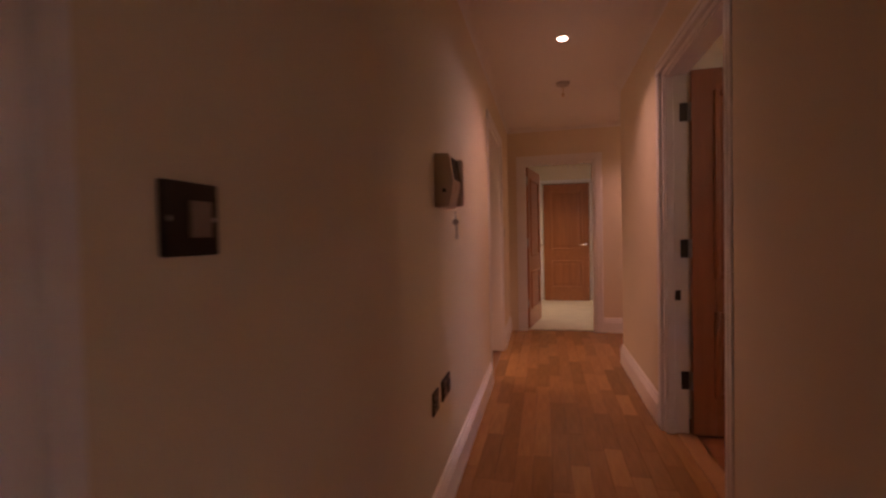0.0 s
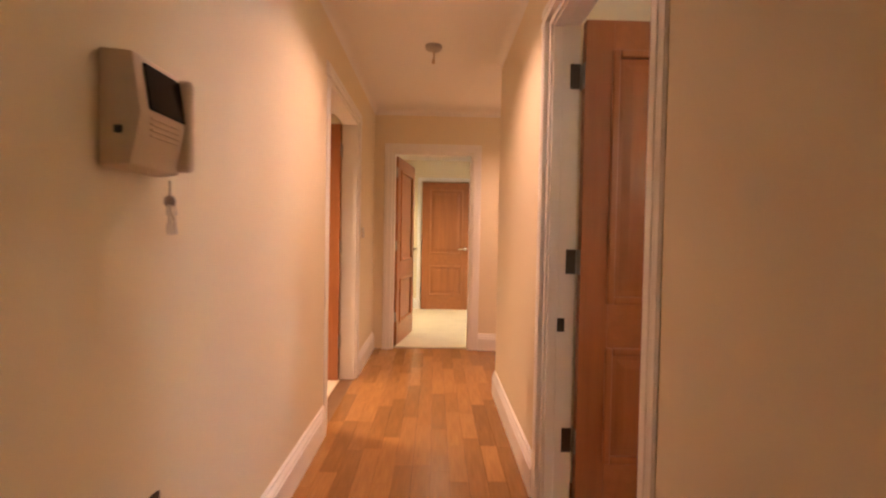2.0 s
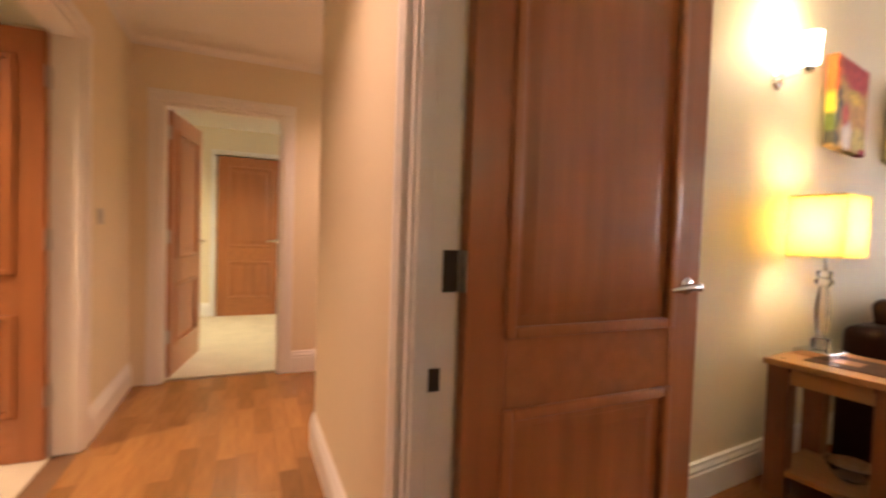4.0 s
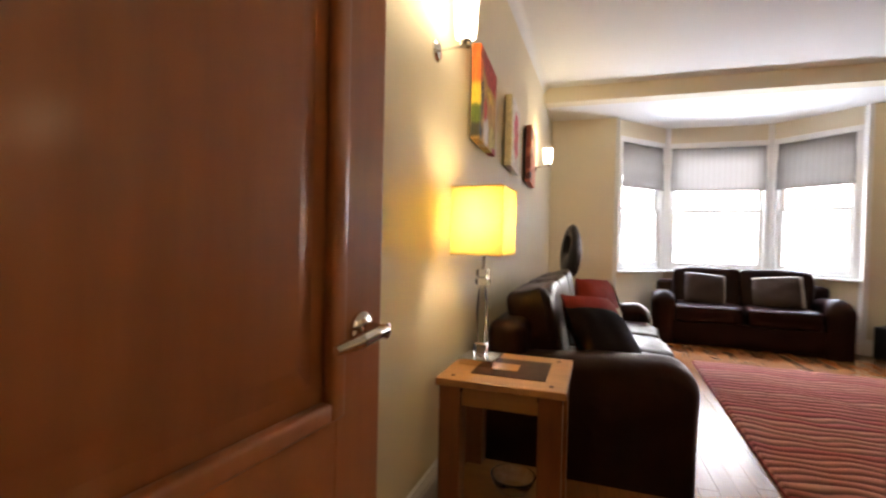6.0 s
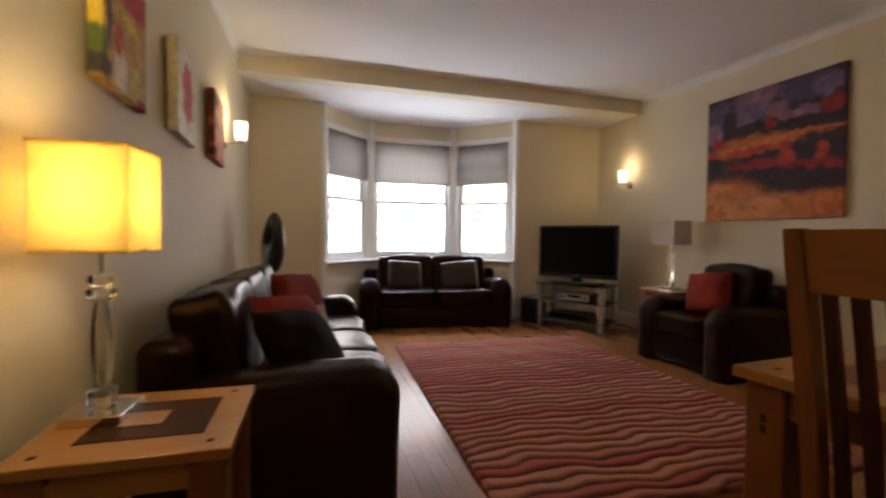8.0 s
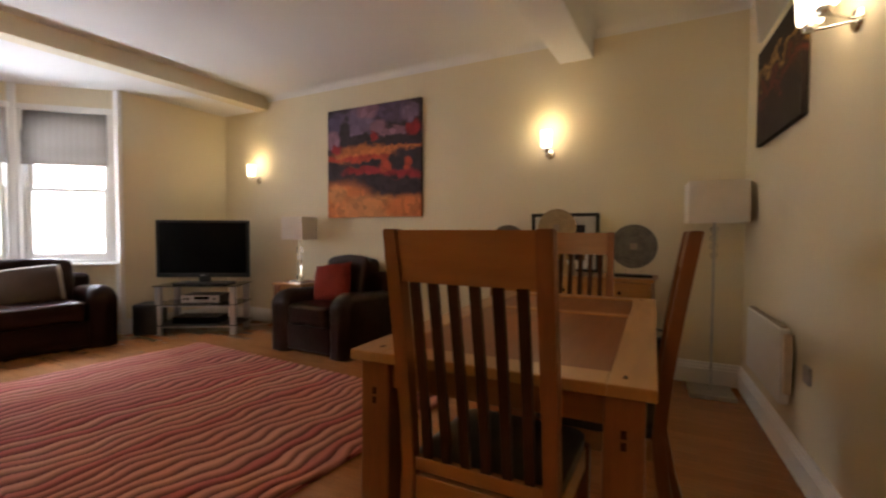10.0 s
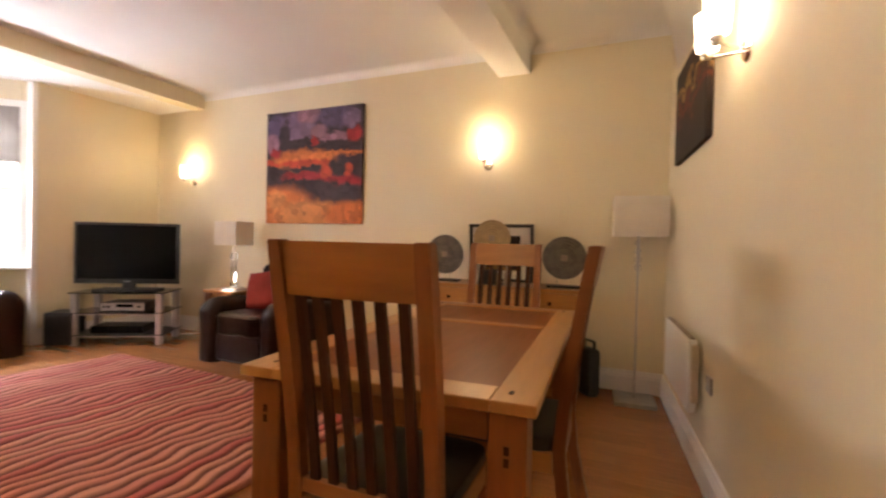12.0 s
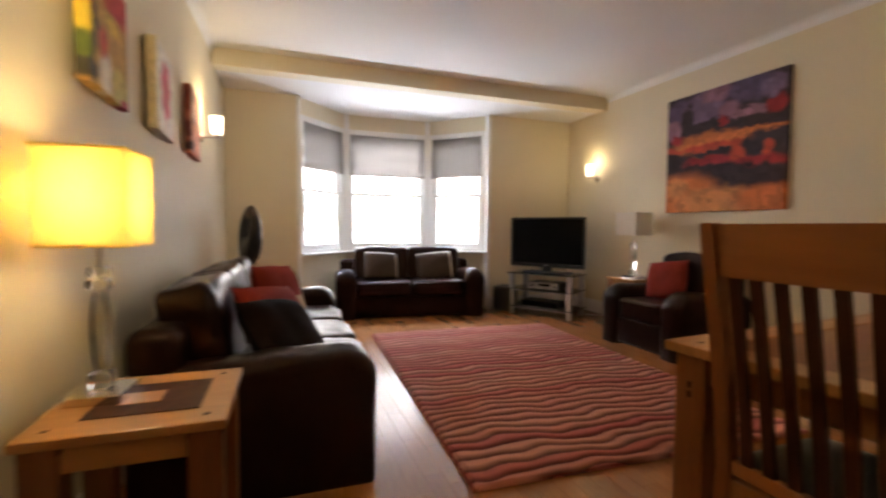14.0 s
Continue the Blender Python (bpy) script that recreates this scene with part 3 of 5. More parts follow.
rose = thing("ceiling_rose", "white round ceiling fitting with a short hanging pull", "ceiling fitting", HALL @ pose(-1.0, -0.61, HZ))
bm = bm_new()
lathe(bm, [(0.055, 0), (0.055, -0.010), (0.050, -0.022), (0.030, -0.030), (0.012, -0.034)], 28)
part("cover", bm, STEEL, rose, smooth=True)
bm = bm_new()
rod(bm, (0, 0, -0.034), (0, 0.004, -0.085), 0.004)
lathe(bm, [(0.004, -0.115), (0.011, -0.112), (0.011, -0.09), (0.004, -0.085)], 14)
part("pull", bm, BEIGE, rose, smooth=True)

# entry phone with its keys, sockets and switch on the south wall
ic = thing("entry_phone", "aged beige video entry phone with a dark screen", "intercom", HALL @ pose(1.075, HY0, 1.235))
body = bm_new()
vs = [(-0.085, 0, 0.0), (0.085, 0, 0.0), (0.085, 0, 0.215), (-0.085, 0, 0.215), (-0.08, 0.055, 0.005), (0.08, 0.055, 0.005), (0.08, 0.075, 0.10), (-0.08, 0.075, 0.10), (0.08, 0.058, 0.213), (-0.08, 0.058, 0.213)]
v = [body.verts.new(p) for p in vs]
for f in ((0, 1, 5, 4), (4, 5, 6, 7), (7, 6, 8, 9), (9, 8, 2, 3), (3, 2, 1, 0), (0, 4, 7, 9, 3), (1, 2, 8, 6, 5)):
    body.faces.new([v[i] for i in f])
bmesh.ops.bevel(body, geom=body.edges[:], offset=0.006, segments=2, profile=0.5, affect="EDGES")
part("body", body, BEIGE, ic, smooth=True)
sc = bm_new()
rbox(sc, -0.050, 0.066, -0.002, 0.003, 0, 0.088, 0.001, turn=Matrix.Translation((-0.012, 0.0745, 0.112)) @ Matrix.Rotation(radians(8.5), 4, "X"))
part("screen", sc, SCREEN, ic, "dark glossy screen")
for k in range(4):
    part("vent_slot", box_bm(-0.045, 0.05, 0.0735, 0.0765, 0.062 + 0.011 * k, 0.066 + 0.011 * k, bev=0.0005), BEIGE, ic)
hs = bm_new()
rbox(hs, -0.092, -0.062, 0.045, 0.086, 0.012, 0.208, 0.012, 3)
part("handset", hs, BEIGE, ic, smooth=True)
part("side_button", box_bm(0.083, 0.089, 0.03, 0.045, 0.06, 0.075, bev=0.002), BLACK, ic)
ks = thing("bunch_of_keys", "small bunch of metal keys hanging below the entry phone", "keys", HALL @ pose(1.03, HY0 + 0.055, 1.10))
bm = bm_new()
rod(bm, (0, 0, 0.125), (0, 0, 0.09), 0.002)
lathe(bm, [(0.010, -0.0015), (0.013, 0), (0.010, 0.0015), (0.008, 0)], 18, turn=Matrix.Translation((0, 0, 0.082)) @ Matrix.Rotation(radians(90), 4, "Y"))
part("ring", bm, STEEL, ks)
for k, (dx, ang) in enumerate(((-0.004, 5), (0.004, -6), (0.0, 14))):
    bm = bm_new()
    tm = Matrix.Translation((dx, 0.003 * k, 0.075)) @ Matrix.Rotation(radians(ang), 4, "Y")
    rbox(bm, -0.011, 0.011, -0.001, 0.001, -0.024, 0, 0.0008, turn=tm)
    rbox(bm, -0.004, 0.004, -0.001, 0.001, -0.064, -0.024, 0.0005, turn=tm)
    rbox(bm, 0.004, 0.008, -0.001, 0.001, -0.058, -0.040, 0.0005, turn=tm)
    part("key", bm, STEEL, ks)


def wall_plate(name, label, category, m, w, h, inserts, mat=BRONZE):
    p = thing(name, label, category, m)
    part("plate", box_bm(-w / 2, w / 2, 0, 0.008, -h / 2, h / 2, bev=0.003, seg=2), mat, p)
    for x0, x1, z0, z1, mt, nm in inserts:
        part(nm, box_bm(x0, x1, 0.006, 0.012, z0, z1, bev=0.0015), mt, p)
    for sx in (-0.4, 0.4):
        bm = bm_new()
        lathe(bm, [(0.0035, 0), (0.003, 0.001)], 10, turn=Matrix.Translation((sx * w, 0.008, 0)) @ Matrix.Rotation(radians(-90), 4, "X"))
        part("screw", bm, STEEL, p)
    return p


wall_plate("wall_socket", "dark bronze double wall socket above the skirting", "socket", HALL @ pose(1.053, HY0, 0.497), 0.146, 0.086,
           [(-0.058, -0.012, -0.028, 0.012, BLACK, "outlet"), (0.012, 0.058, -0.028, 0.012, BLACK, "outlet"), (-0.045, -0.025, 0.018, 0.034, PALE, "rocker"), (0.025, 0.045, 0.018, 0.034, PALE, "rocker")])
wall_plate("wall_socket", "dark bronze aerial and phone wall socket", "socket", HALL @ pose(1.236, HY0, 0.497), 0.086, 0.086,
           [(-0.022, 0.022, -0.018, 0.018, BLACK, "outlet")])
wall_plate("light_switch", "dark metal light switch with a pale rocker", "switch", HALL @ pose(2.423, HY0, 1.147), 0.088, 0.088,
           [(-0.028, 0.006, -0.022, 0.022, PALE, "rocker")])
wall_plate("light_switch", "pale light switch beside the doorway", "switch", HALL @ pose(-1.84, HY0, 1.15), 0.086, 0.086,
           [(-0.012, 0.012, -0.016, 0.016, STEEL, "rocker")], STEEL)

# ---------------------------------------------------------------- the sitting room shell
RZ, BZ = 2.83, 2.67


def west_x(y):
    return -0.0505 + 0.035 * y


NW, NE = (west_x(6.05), 6.05), (4.75, 6.05)
setting("wall_room_west", prism(bm_new(), [(west_x(0.0), 0.0), NW, (NW[0], 6.4), (NW[0] - 0.25, 6.4), (west_x(0) - 0.12, 0.0)], 0, 3.0), CREAM)
setting("wall_room_east", prism(bm_new(), [S1, (4.9, S1[1]), (4.9, 6.4), (4.75, 6.4), NE], 0, 3.0), CREAM)
BL0, BL1, BR1, BR0 = (0.97, 6.12), (1.60, 6.77), (2.81, 6.77), (3.435, 6.12)
setting("wall_room_north_1", prism(bm_new(), [NW, (0.93, 6.05), (0.93, 6.4), (NW[0], 6.4)], 0, 3.0), CREAM)
setting("wall_room_north_2", prism(bm_new(), [(3.47, 6.05), NE, (4.75, 6.4), (3.47, 6.4)], 0, 3.0), CREAM)
setting("ceiling_room", prism(bm_new(), [(-0.15, -0.13), (4.78, -0.13), (4.78, 5.3), (-0.05, 5.3)], RZ, RZ + 0.08), CEIL)
setting("ceiling_bay", prism(bm_new(), [(-0.1, 5.40), (4.78, 5.40), (4.78, 6.1), (3.6, 6.2), (3.0, 7.0), (1.4, 7.0), (0.8, 6.2), (-0.1, 6.1)], BZ + 0.004, BZ + 0.1), CEIL)
setting("beam_1", box_bm(west_x(5.3) - 0.02, 4.752, 5.24, 5.42, BZ - 0.004, RZ + 0.04, bev=0.006, seg=2), CREAM)
setting("beam_2", box_bm(-0.1, 4.752, 1.30, 1.585, 2.60, RZ + 0.02, bev=0.012, seg=2), CEIL)
bm = bm_new()
sweep(bm, COVE, (4.75, 1.585, RZ), (4.75, 5.24, RZ))
sweep(bm, COVE, (4.75, 0.215, RZ), (4.75, 1.30, RZ))
sweep(bm, COVE, (west_x(5.24), 5.24, RZ), (west_x(1.585), 1.585, RZ))
sweep(bm, COVE, (0.95, -0.12, RZ), (4.75, 0.215, RZ))
sweep(bm, COVE, (4.75, 1.30, RZ), (0.0, 1.30, RZ))
setting("coving_room", bm, CEIL, True)
bm = bm_new()
sweep(bm, SKIRT, (west_x(6.05), 6.05, 0), (west_x(0.1), 0.1, 0))
setting("skirting_room_west", bm, WHITE)
bm = bm_new()
sweep(bm, SKIRT, (4.75, 0.215, 0), (4.75, 6.05, 0))
setting("skirting_room_east", bm, WHITE)
bm = bm_new()
sweep(bm, SKIRT, (1.12, south_y(1.12), 0), (4.75, 0.215, 0))
setting("skirting_room_south", bm, WHITE)
bm = bm_new()
sweep(bm, SKIRT, (0.93, 6.05, 0), NW + (0,))
sweep(bm, SKIRT, NE + (0,), (3.47, 6.05, 0))
setting("skirting_room_north", bm, WHITE)
# door surround on the room side
ts = bm_new()
rbox(ts, DOOR_X1, DOOR_X1 + 0.07, -0.012, 0.006, 0, 2.005, 0.004, 2)
rbox(ts, 0.142, DOOR_X1 + 0.07, -0.012, 0.006, 2.005, 2.075, 0.004, 2)
in_hall(setting("door_trim_6", ts, WHITE))
setting("subfloor_room", prism(bm_new(), [(-0.3, -0.2), (4.85, -0.2), (4.85, 6.2), (3.0, 7.0), (1.4, 7.0), (-0.3, 6.2)], -0.07, -0.004), JOINT)


# ---------------------------------------------------------------- bay windows
def sash_window(name, a, b, label):
    """One light of the bay between two plan points: wall below and above, frame, two sashes, sill and blind."""
    a, b = Vector((*a, 0)), Vector((*b, 0))
    d = (b - a).normalized()
    w = (b - a).length
    m = Matrix.Translation(a) @ Matrix.Rotation(math.atan2(d.y, d.x), 4, "Z")
    root = thing(name, label, "window", m, kind="structure")
    sill, hd = 0.80, 2.42
    part("apron_wall", box_bm(0, w, 0.0, 0.16, 0, sill, bev=0), CREAM, root)
    part("head_wall", box_bm(0, w, 0.0, 0.16, hd, BZ + 0.05, bev=0), CREAM, root)
    fr = bm_new()
    f = 0.075
    for c in ((0, f, sill, hd), (w - f, w, sill, hd), (f, w - f, hd - 0.05, hd), (f, w - f, sill, sill + 0.04)):
        rbox(fr, c[0], c[1], 0.012, 0.13, c[2], c[3], 0.004)
    rbox(fr, -0.01, f * 0.9, -0.006, 0.012, sill, hd + 0.03, 0.004)
    rbox(fr, w - f * 0.9, w + 0.01, -0.006, 0.012, sill, hd + 0.03, 0.004)
    rbox(fr, -0.01, w + 0.01, -0.010, 0.0, hd - 0.01, hd + 0.055, 0.004)
    part("window_frame", fr, WHITE, root)
    part("window_sill", box_bm(-0.03, w + 0.03, -0.075, 0.06, sill - 0.028, sill, bev=0.008, seg=2), WHITE, root)
    mid = 1.585
    for nm, z0, z1, y in (("upper_sash", mid - 0.02, hd - 0.05, 0.085), ("lower_sash", sill + 0.04, mid + 0.02, 0.045)):
        sb = bm_new()
        k = 0.048
        for c in ((f, f + k, z0, z1), (w - f - k, w - f, z0, z1), (f + k, w - f - k, z1 - 0.04, z1), (f + k, w - f - k, z0, z0 + (0.065 if nm == "lower_sash" else 0.04))):
            rbox(sb, c[0], c[1], y - 0.018, y + 0.018, c[2], c[3], 0.004)
        s = part(nm, sb, WHITE, root)
        g = part("pane", box_bm(f + k - 0.005, w - f - k + 0.005, y - 0.002, y + 0.002, z0 + 0.03, z1 - 0.03, bev=0), GLASS, s)
        g.visible_shadow = False
    # the roman blind, pulled half-way down
    bb = bm_new()
    n, z0, z1 = 10, 1.865, hd - 0.01
    rows = []
    for j in range(n + 1):
        z = z0 + (z1 - z0) * j / n
        sag = -0.012 * math.sin(math.pi * ((j / n * 3) % 1)) if j / n < 0.67 else 0
        rows.append([bb.verts.new((f * 0.8 + (w - f * 1.6) * i / 12, 0.004 + sag - 0.010 * (1 - j / n), z - 0.006 * math.sin(math.pi * i / 12))) for i in range(13)])
    for p, q in zip(rows, rows[1:]):
        for i in range(12):
            bb.faces.new((p[i], p[i + 1], q[i + 1], q[i]))
    ex = bmesh.ops.solidify(bb, geom=bb.faces[:], thickness=0.004)
    blind = part("roman_blind", bb, BLIND, root, "grey-beige striped roman blind pulled half down", True)
    part("hem_bar", box_bm(f * 0.8, w - f * 0.8, -0.026, -0.008, z0 - 0.022, z0 + 0.004, bev=0.004), BLIND, blind)
    return root


sash_window("window_1", BL0, BL1, "white sash window of the bay with a striped roman blind")
sash_window("window_2", BL1, BR1, "wide white sash window in the middle of the bay with a striped blind")
sash_window("window_3", BR1, BR0, "white sash window of the bay with a striped roman blind")
bm = bm_new()
for x, y in (BL1, BR1):
    lathe(bm, [(0.075, 0.80), (0.075, BZ + 0.02)], 8, at=(x, y + 0.05, 0))
rbox(bm, 0.925, 0.975, 6.035, 6.14, 0, BZ, 0.004)
rbox(bm, 3.43, 3.48, 6.035, 6.14, 0, BZ, 0.004)
setting("bay_posts", bm, WHITE)
setting("bay_outer_corner_1", prism(bm_new(), [(0.80, 6.4), (0.95, 6.13), (1.0, 6.16), (0.90, 6.45)], 0, 3.0), CREAM)
setting("bay_outer_corner_2", prism(bm_new(), [(3.39, 6.16), (3.44, 6.13), (3.6, 6.4), (3.5, 6.45)], 0, 3.0), CREAM)

# ---------------------------------------------------------------- outside the bay
setting("ground", prism(bm_new(), [(-300, 7.3), (300, 7.3), (300, 400), (-300, 400)], -3.3, -3.2), PAVING)
fc = thing("terraced_building", "pale rendered building across the street with sash windows", "building", pose(0, 17, -3.2))
part("wall", box_bm(-26, 26, 0, 6, 0, 11.5, bev=0), RENDER, fc)
part("parapet", box_bm(-26.2, 26.2, -0.25, 0.1, 11.5, 12.0, bev=0.03), RENDER, fc)
for z in (1.0, 4.25, 7.6):
    part("string_course", box_bm(-26, 26, -0.14, 0, z, z + 0.16, bev=0.02), RENDER, fc)
for z in (1.55, 4.80, 8.1):
    for k in range(-7, 7):
        x = 4.36 + k * 2.85
        wd = part("window", box_bm(x - 0.37, x + 0.37, -0.03, 0.02, z, z + 0.66, bev=0), FARGLASS, fc)
        fb = bm_new()
        for cc in ((x - 0.43, x - 0.37, z, z + 0.66), (x + 0.37, x + 0.43, z, z + 0.66), (x - 0.43, x + 0.43, z + 0.66, z + 0.72), (x - 0.37, x + 0.37, z + 0.31, z + 0.35)):
            rbox(fb, cc[0], cc[1], -0.08, 0.0, cc[2], cc[3], 0)
        part("frame", fb, WHITE, wd)
        part("sill", box_bm(x - 0.5, x + 0.5, -0.14, 0, z - 0.08, z, bev=0.01), RENDER, wd)

# ---------------------------------------------------------------- wall lamps
def wall_lamp(m, watts, label="chrome wall lamp with one upright glowing opal glass", arms=(0,)):
    """A round wall rose at the origin facing +y, an arm and an upright opal glass."""
    d = thing("wall_lamp", label, "wall lamp", m, group="wall lamps")
    bm = bm_new()
    lathe(bm, [(0.045, 0), (0.045, 0.008), (0.036, 0.018), (0.012, 0.022)], 24, turn=Matrix.Rotation(radians(-90), 4, "X"))
    part("rose", bm, CHROME, d, smooth=True)
    for sx in arms:
        ex, ey = sx * 0.075, 0.125
        bm = bm_new()
        rod(bm, (sx * 0.012, 0.018, 0), (ex, ey, 0.010), 0.0055)
        lathe(bm, [(0.006, 0.002), (0.022, 0.006), (0.027, 0.020), (0.024, 0.034), (0.012, 0.036)], 20, at=(ex, ey, 0))
        part("arm", bm, CHROME, d, smooth=True)
        bm = bm_new()
        lathe(bm, [(0.02, 0.037), (0.040, 0.040), (0.043, 0.055), (0.050, 0.180), (0.047, 0.180), (0.039, 0.06), (0.03, 0.045)], 28, at=(ex, ey, 0))
        part("glass_shade", bm, OPAL, d, "glowing opal glass", True)
    p = m @ Vector((0, 0.135, 0.235))
    lamp("wall_lamp_light", p, watts, 0.035)
    return d


LAMP_W = 0.42
wall_lamp(pose(west_x(1.85), 1.85, 1.89, 0, 0, -88.0), LAMP_W * 1.6)
wall_lamp(pose(west_x(4.62), 4.62, 1.86, 0, 0, -88.0), LAMP_W * 1.4)
wall_lamp(pose(4.75, 5.40, 1.80, 0, 0, 90), LAMP_W * 0.6)
wall_lamp(pose(4.75, 1.66, 1.835, 0, 0, 90), LAMP_W * 0.6)
wall_lamp(pose(2.92, south_y(2.92), 1.90, 0, 0, 5.2), LAMP_W * 0.6, "chrome twin-armed wall lamp with two glowing opal glass shades", (-1, 1))


# ---------------------------------------------------------------- pictures
def canvas(m, w, h, mat, label, t=0.035):
    c = thing("canvas_painting", label, "painting", m)
    part("canvas", box_bm(-w / 2, w / 2, 0.003, t, -h / 2, h / 2, bev=0.003), mat, c)
    for b in ((-w / 2 + 0.01, w / 2 - 0.01, -h / 2 + 0.01, -h / 2 + 0.03), (-w / 2 + 0.01, w / 2 - 0.01, h / 2 - 0.03, h / 2 - 0.01)):
        part("stretcher", box_bm(b[0], b[1], -0.002, 0.004, b[2], b[3], bev=0), OAKZ, c)
    return c


def painting(name, w, h, ground, layers, wobble=0.10, fine=9.0, seed=0.0):
    """Oil paint in overlapping patches: each (u, v, half-width, half-height, colour), from the viewer's lower left."""
    m = bpy.data.materials.new(name)
    m.use_nodes = True
    n, l = m.node_tree.nodes, m.node_tree.links
    p = n["Principled BSDF"]
    p.inputs["Roughness"].default_value = 0.72
    tc, sep, uv = n.new("ShaderNodeTexCoord"), n.new("ShaderNodeSeparateXYZ"), n.new("ShaderNodeCombineXYZ")
    l.new(tc.outputs["Object"], sep.inputs[0])
    for axis, size, out in ((0, -w, 0), (2, h, 1)):
        k = n.new("ShaderNodeMath")
        k.operation, k.inputs[1].default_value, k.inputs[2].default_value = "MULTIPLY_ADD", 1 / size, 0.5
        l.new(sep.outputs[axis], k.inputs[0])
        l.new(k.outputs[0], uv.inputs[out])
    shift = n.new("ShaderNodeMapping")
    shift.inputs["Location"].default_value = (seed, seed * 1.7, 0)
    l.new(uv.outputs[0], shift.inputs[0])
    rough, strokes = n.new("ShaderNodeTexNoise"), n.new("ShaderNodeTexVoronoi")
    rough.inputs["Scale"].default_value, rough.inputs["Detail"].default_value = fine, 5
    strokes.inputs["Scale"].default_value = fine * 2.2
    l.new(shift.outputs[0], rough.inputs["Vector"])
    here = uv.outputs[0]
    for source, amount in ((rough.outputs["Color"], wobble * 2.2), (strokes.outputs["Color"], wobble * 0.55)):
        off = n.new("ShaderNodeVectorMath")
        off.operation, off.inputs[1].default_value = "SUBTRACT", (0.5, 0.5, 0.5)
        l.new(source, off.inputs[0])
        scaled = n.new("ShaderNodeVectorMath")
        scaled.operation, scaled.inputs["Scale"].default_value = "SCALE", amount
        l.new(off.outputs[0], scaled.inputs[0])
        add = n.new("ShaderNodeVectorMath")
        l.new(here, add.inputs[0])
        l.new(scaled.outputs[0], add.inputs[1])
        here = add.outputs[0]
    flat = n.new("ShaderNodeVectorMath")
    flat.operation, flat.inputs[1].default_value = "MULTIPLY", (1, 1, 0)
    l.new(here, flat.inputs[0])
    colour = None
    for u, v, ru, rv, c in layers:
        d, k, ln, edge, mix = (n.new("ShaderNode" + q) for q in ("VectorMath", "VectorMath", "VectorMath", "MapRange", "Mix"))
        d.operation, d.inputs[1].default_value = "SUBTRACT", (u, v, 0)
        k.operation, k.inputs[1].default_value = "MULTIPLY", (1 / ru, 1 / rv, 0)
        ln.operation = "LENGTH"
        l.new(flat.outputs[0], d.inputs[0])
        l.new(d.outputs[0], k.inputs[0])
        l.new(k.outputs[0], ln.inputs[0])
        edge.interpolation_type = "SMOOTHSTEP"
        for q, x in (("From Min", 0.7), ("From Max", 1.25), ("To Min", 1.0), ("To Max", 0.0)):
            edge.inputs[q].default_value = x
        l.new(ln.outputs["Value"], edge.inputs[0])
        mix.data_type = "RGBA"
        mix.inputs["A"].default_value, mix.inputs["B"].default_value = (*ground, 1), (*c, 1)
        l.new(edge.outputs[0], mix.inputs["Factor"])
        if colour:
            l.new(colour, mix.inputs["A"])
        colour = mix.outputs["Result"]
    hsv, rng = n.new("ShaderNodeHueSaturation"), n.new("ShaderNodeMapRange")
    rng.inputs["To Min"].default_value, rng.inputs["To Max"].default_value = 0.66, 1.34
    l.new(strokes.outputs["Color"], rng.inputs[0])
    l.new(rng.outputs[0], hsv.inputs["Value"])
    l.new(colour, hsv.inputs["Color"])
    l.new(hsv.outputs[0], p.inputs["Base Color"])
    b = n.new("ShaderNodeBump")
    b.inputs["Strength"].default_value, b.inputs["Distance"].default_value = 0.4, 0.002
    l.new(rough.outputs[0], b.inputs["Height"])
    l.new(b.outputs[0], p.inputs["Normal"])
    return m


PLUM, MAUVE, ROSE, NIGHT = (0.10, 0.07, 0.14), (0.20, 0.13, 0.23), (0.30, 0.15, 0.22), (0.045, 0.028, 0.04)
EMBER, ORANGE, GOLD, CRIMSON = (0.50, 0.065, 0.03), (0.60, 0.17, 0.045), (0.64, 0.25, 0.08), (0.34, 0.022, 0.03)
evening_sky = [(0.12, 0.86, 0.13, 0.11, PLUM), (0.35, 0.85, 0.18, 0.14, MAUVE), (0.46, 0.95, 0.14, 0.06, ROSE), (0.72, 0.92, 0.18, 0.10, PLUM), (0.57, 0.80, 0.09, 0.06, ROSE),
               (0.90, 0.89, 0.08, 0.08, MAUVE), (0.07, 0.73, 0.08, 0.09, ROSE), (0.74, 0.75, 0.12, 0.04, ROSE), (0.20, 0.77, 0.06, 0.14, NIGHT), (0.36, 0.71, 0.17, 0.05, NIGHT),
               (0.75, 0.66, 0.32, 0.06, NIGHT), (0.10, 0.64, 0.06, 0.04, CRIMSON), (0.52, 0.72, 0.05, 0.04, CRIMSON), (0.92, 0.75, 0.07, 0.06, CRIMSON)]
red_hills = [(0.40, 0.56, 0.34, 0.09, ORANGE), (0.76, 0.60, 0.26, 0.025, ORANGE), (0.05, 0.54, 0.11, 0.03, EMBER), (0.40, 0.53, 0.25, 0.04, EMBER), (0.45, 0.49, 0.22, 0.025, NIGHT),
             (0.45, 0.42, 0.26, 0.05, CRIMSON), (0.85, 0.50, 0.16, 0.09, NIGHT), (0.65, 0.45, 0.05, 0.11, EMBER), (0.87, 0.46, 0.04, 0.06, EMBER), (0.80, 0.37, 0.22, 0.05, CRIMSON), (0.06, 0.45, 0.08, 0.06, NIGHT)]
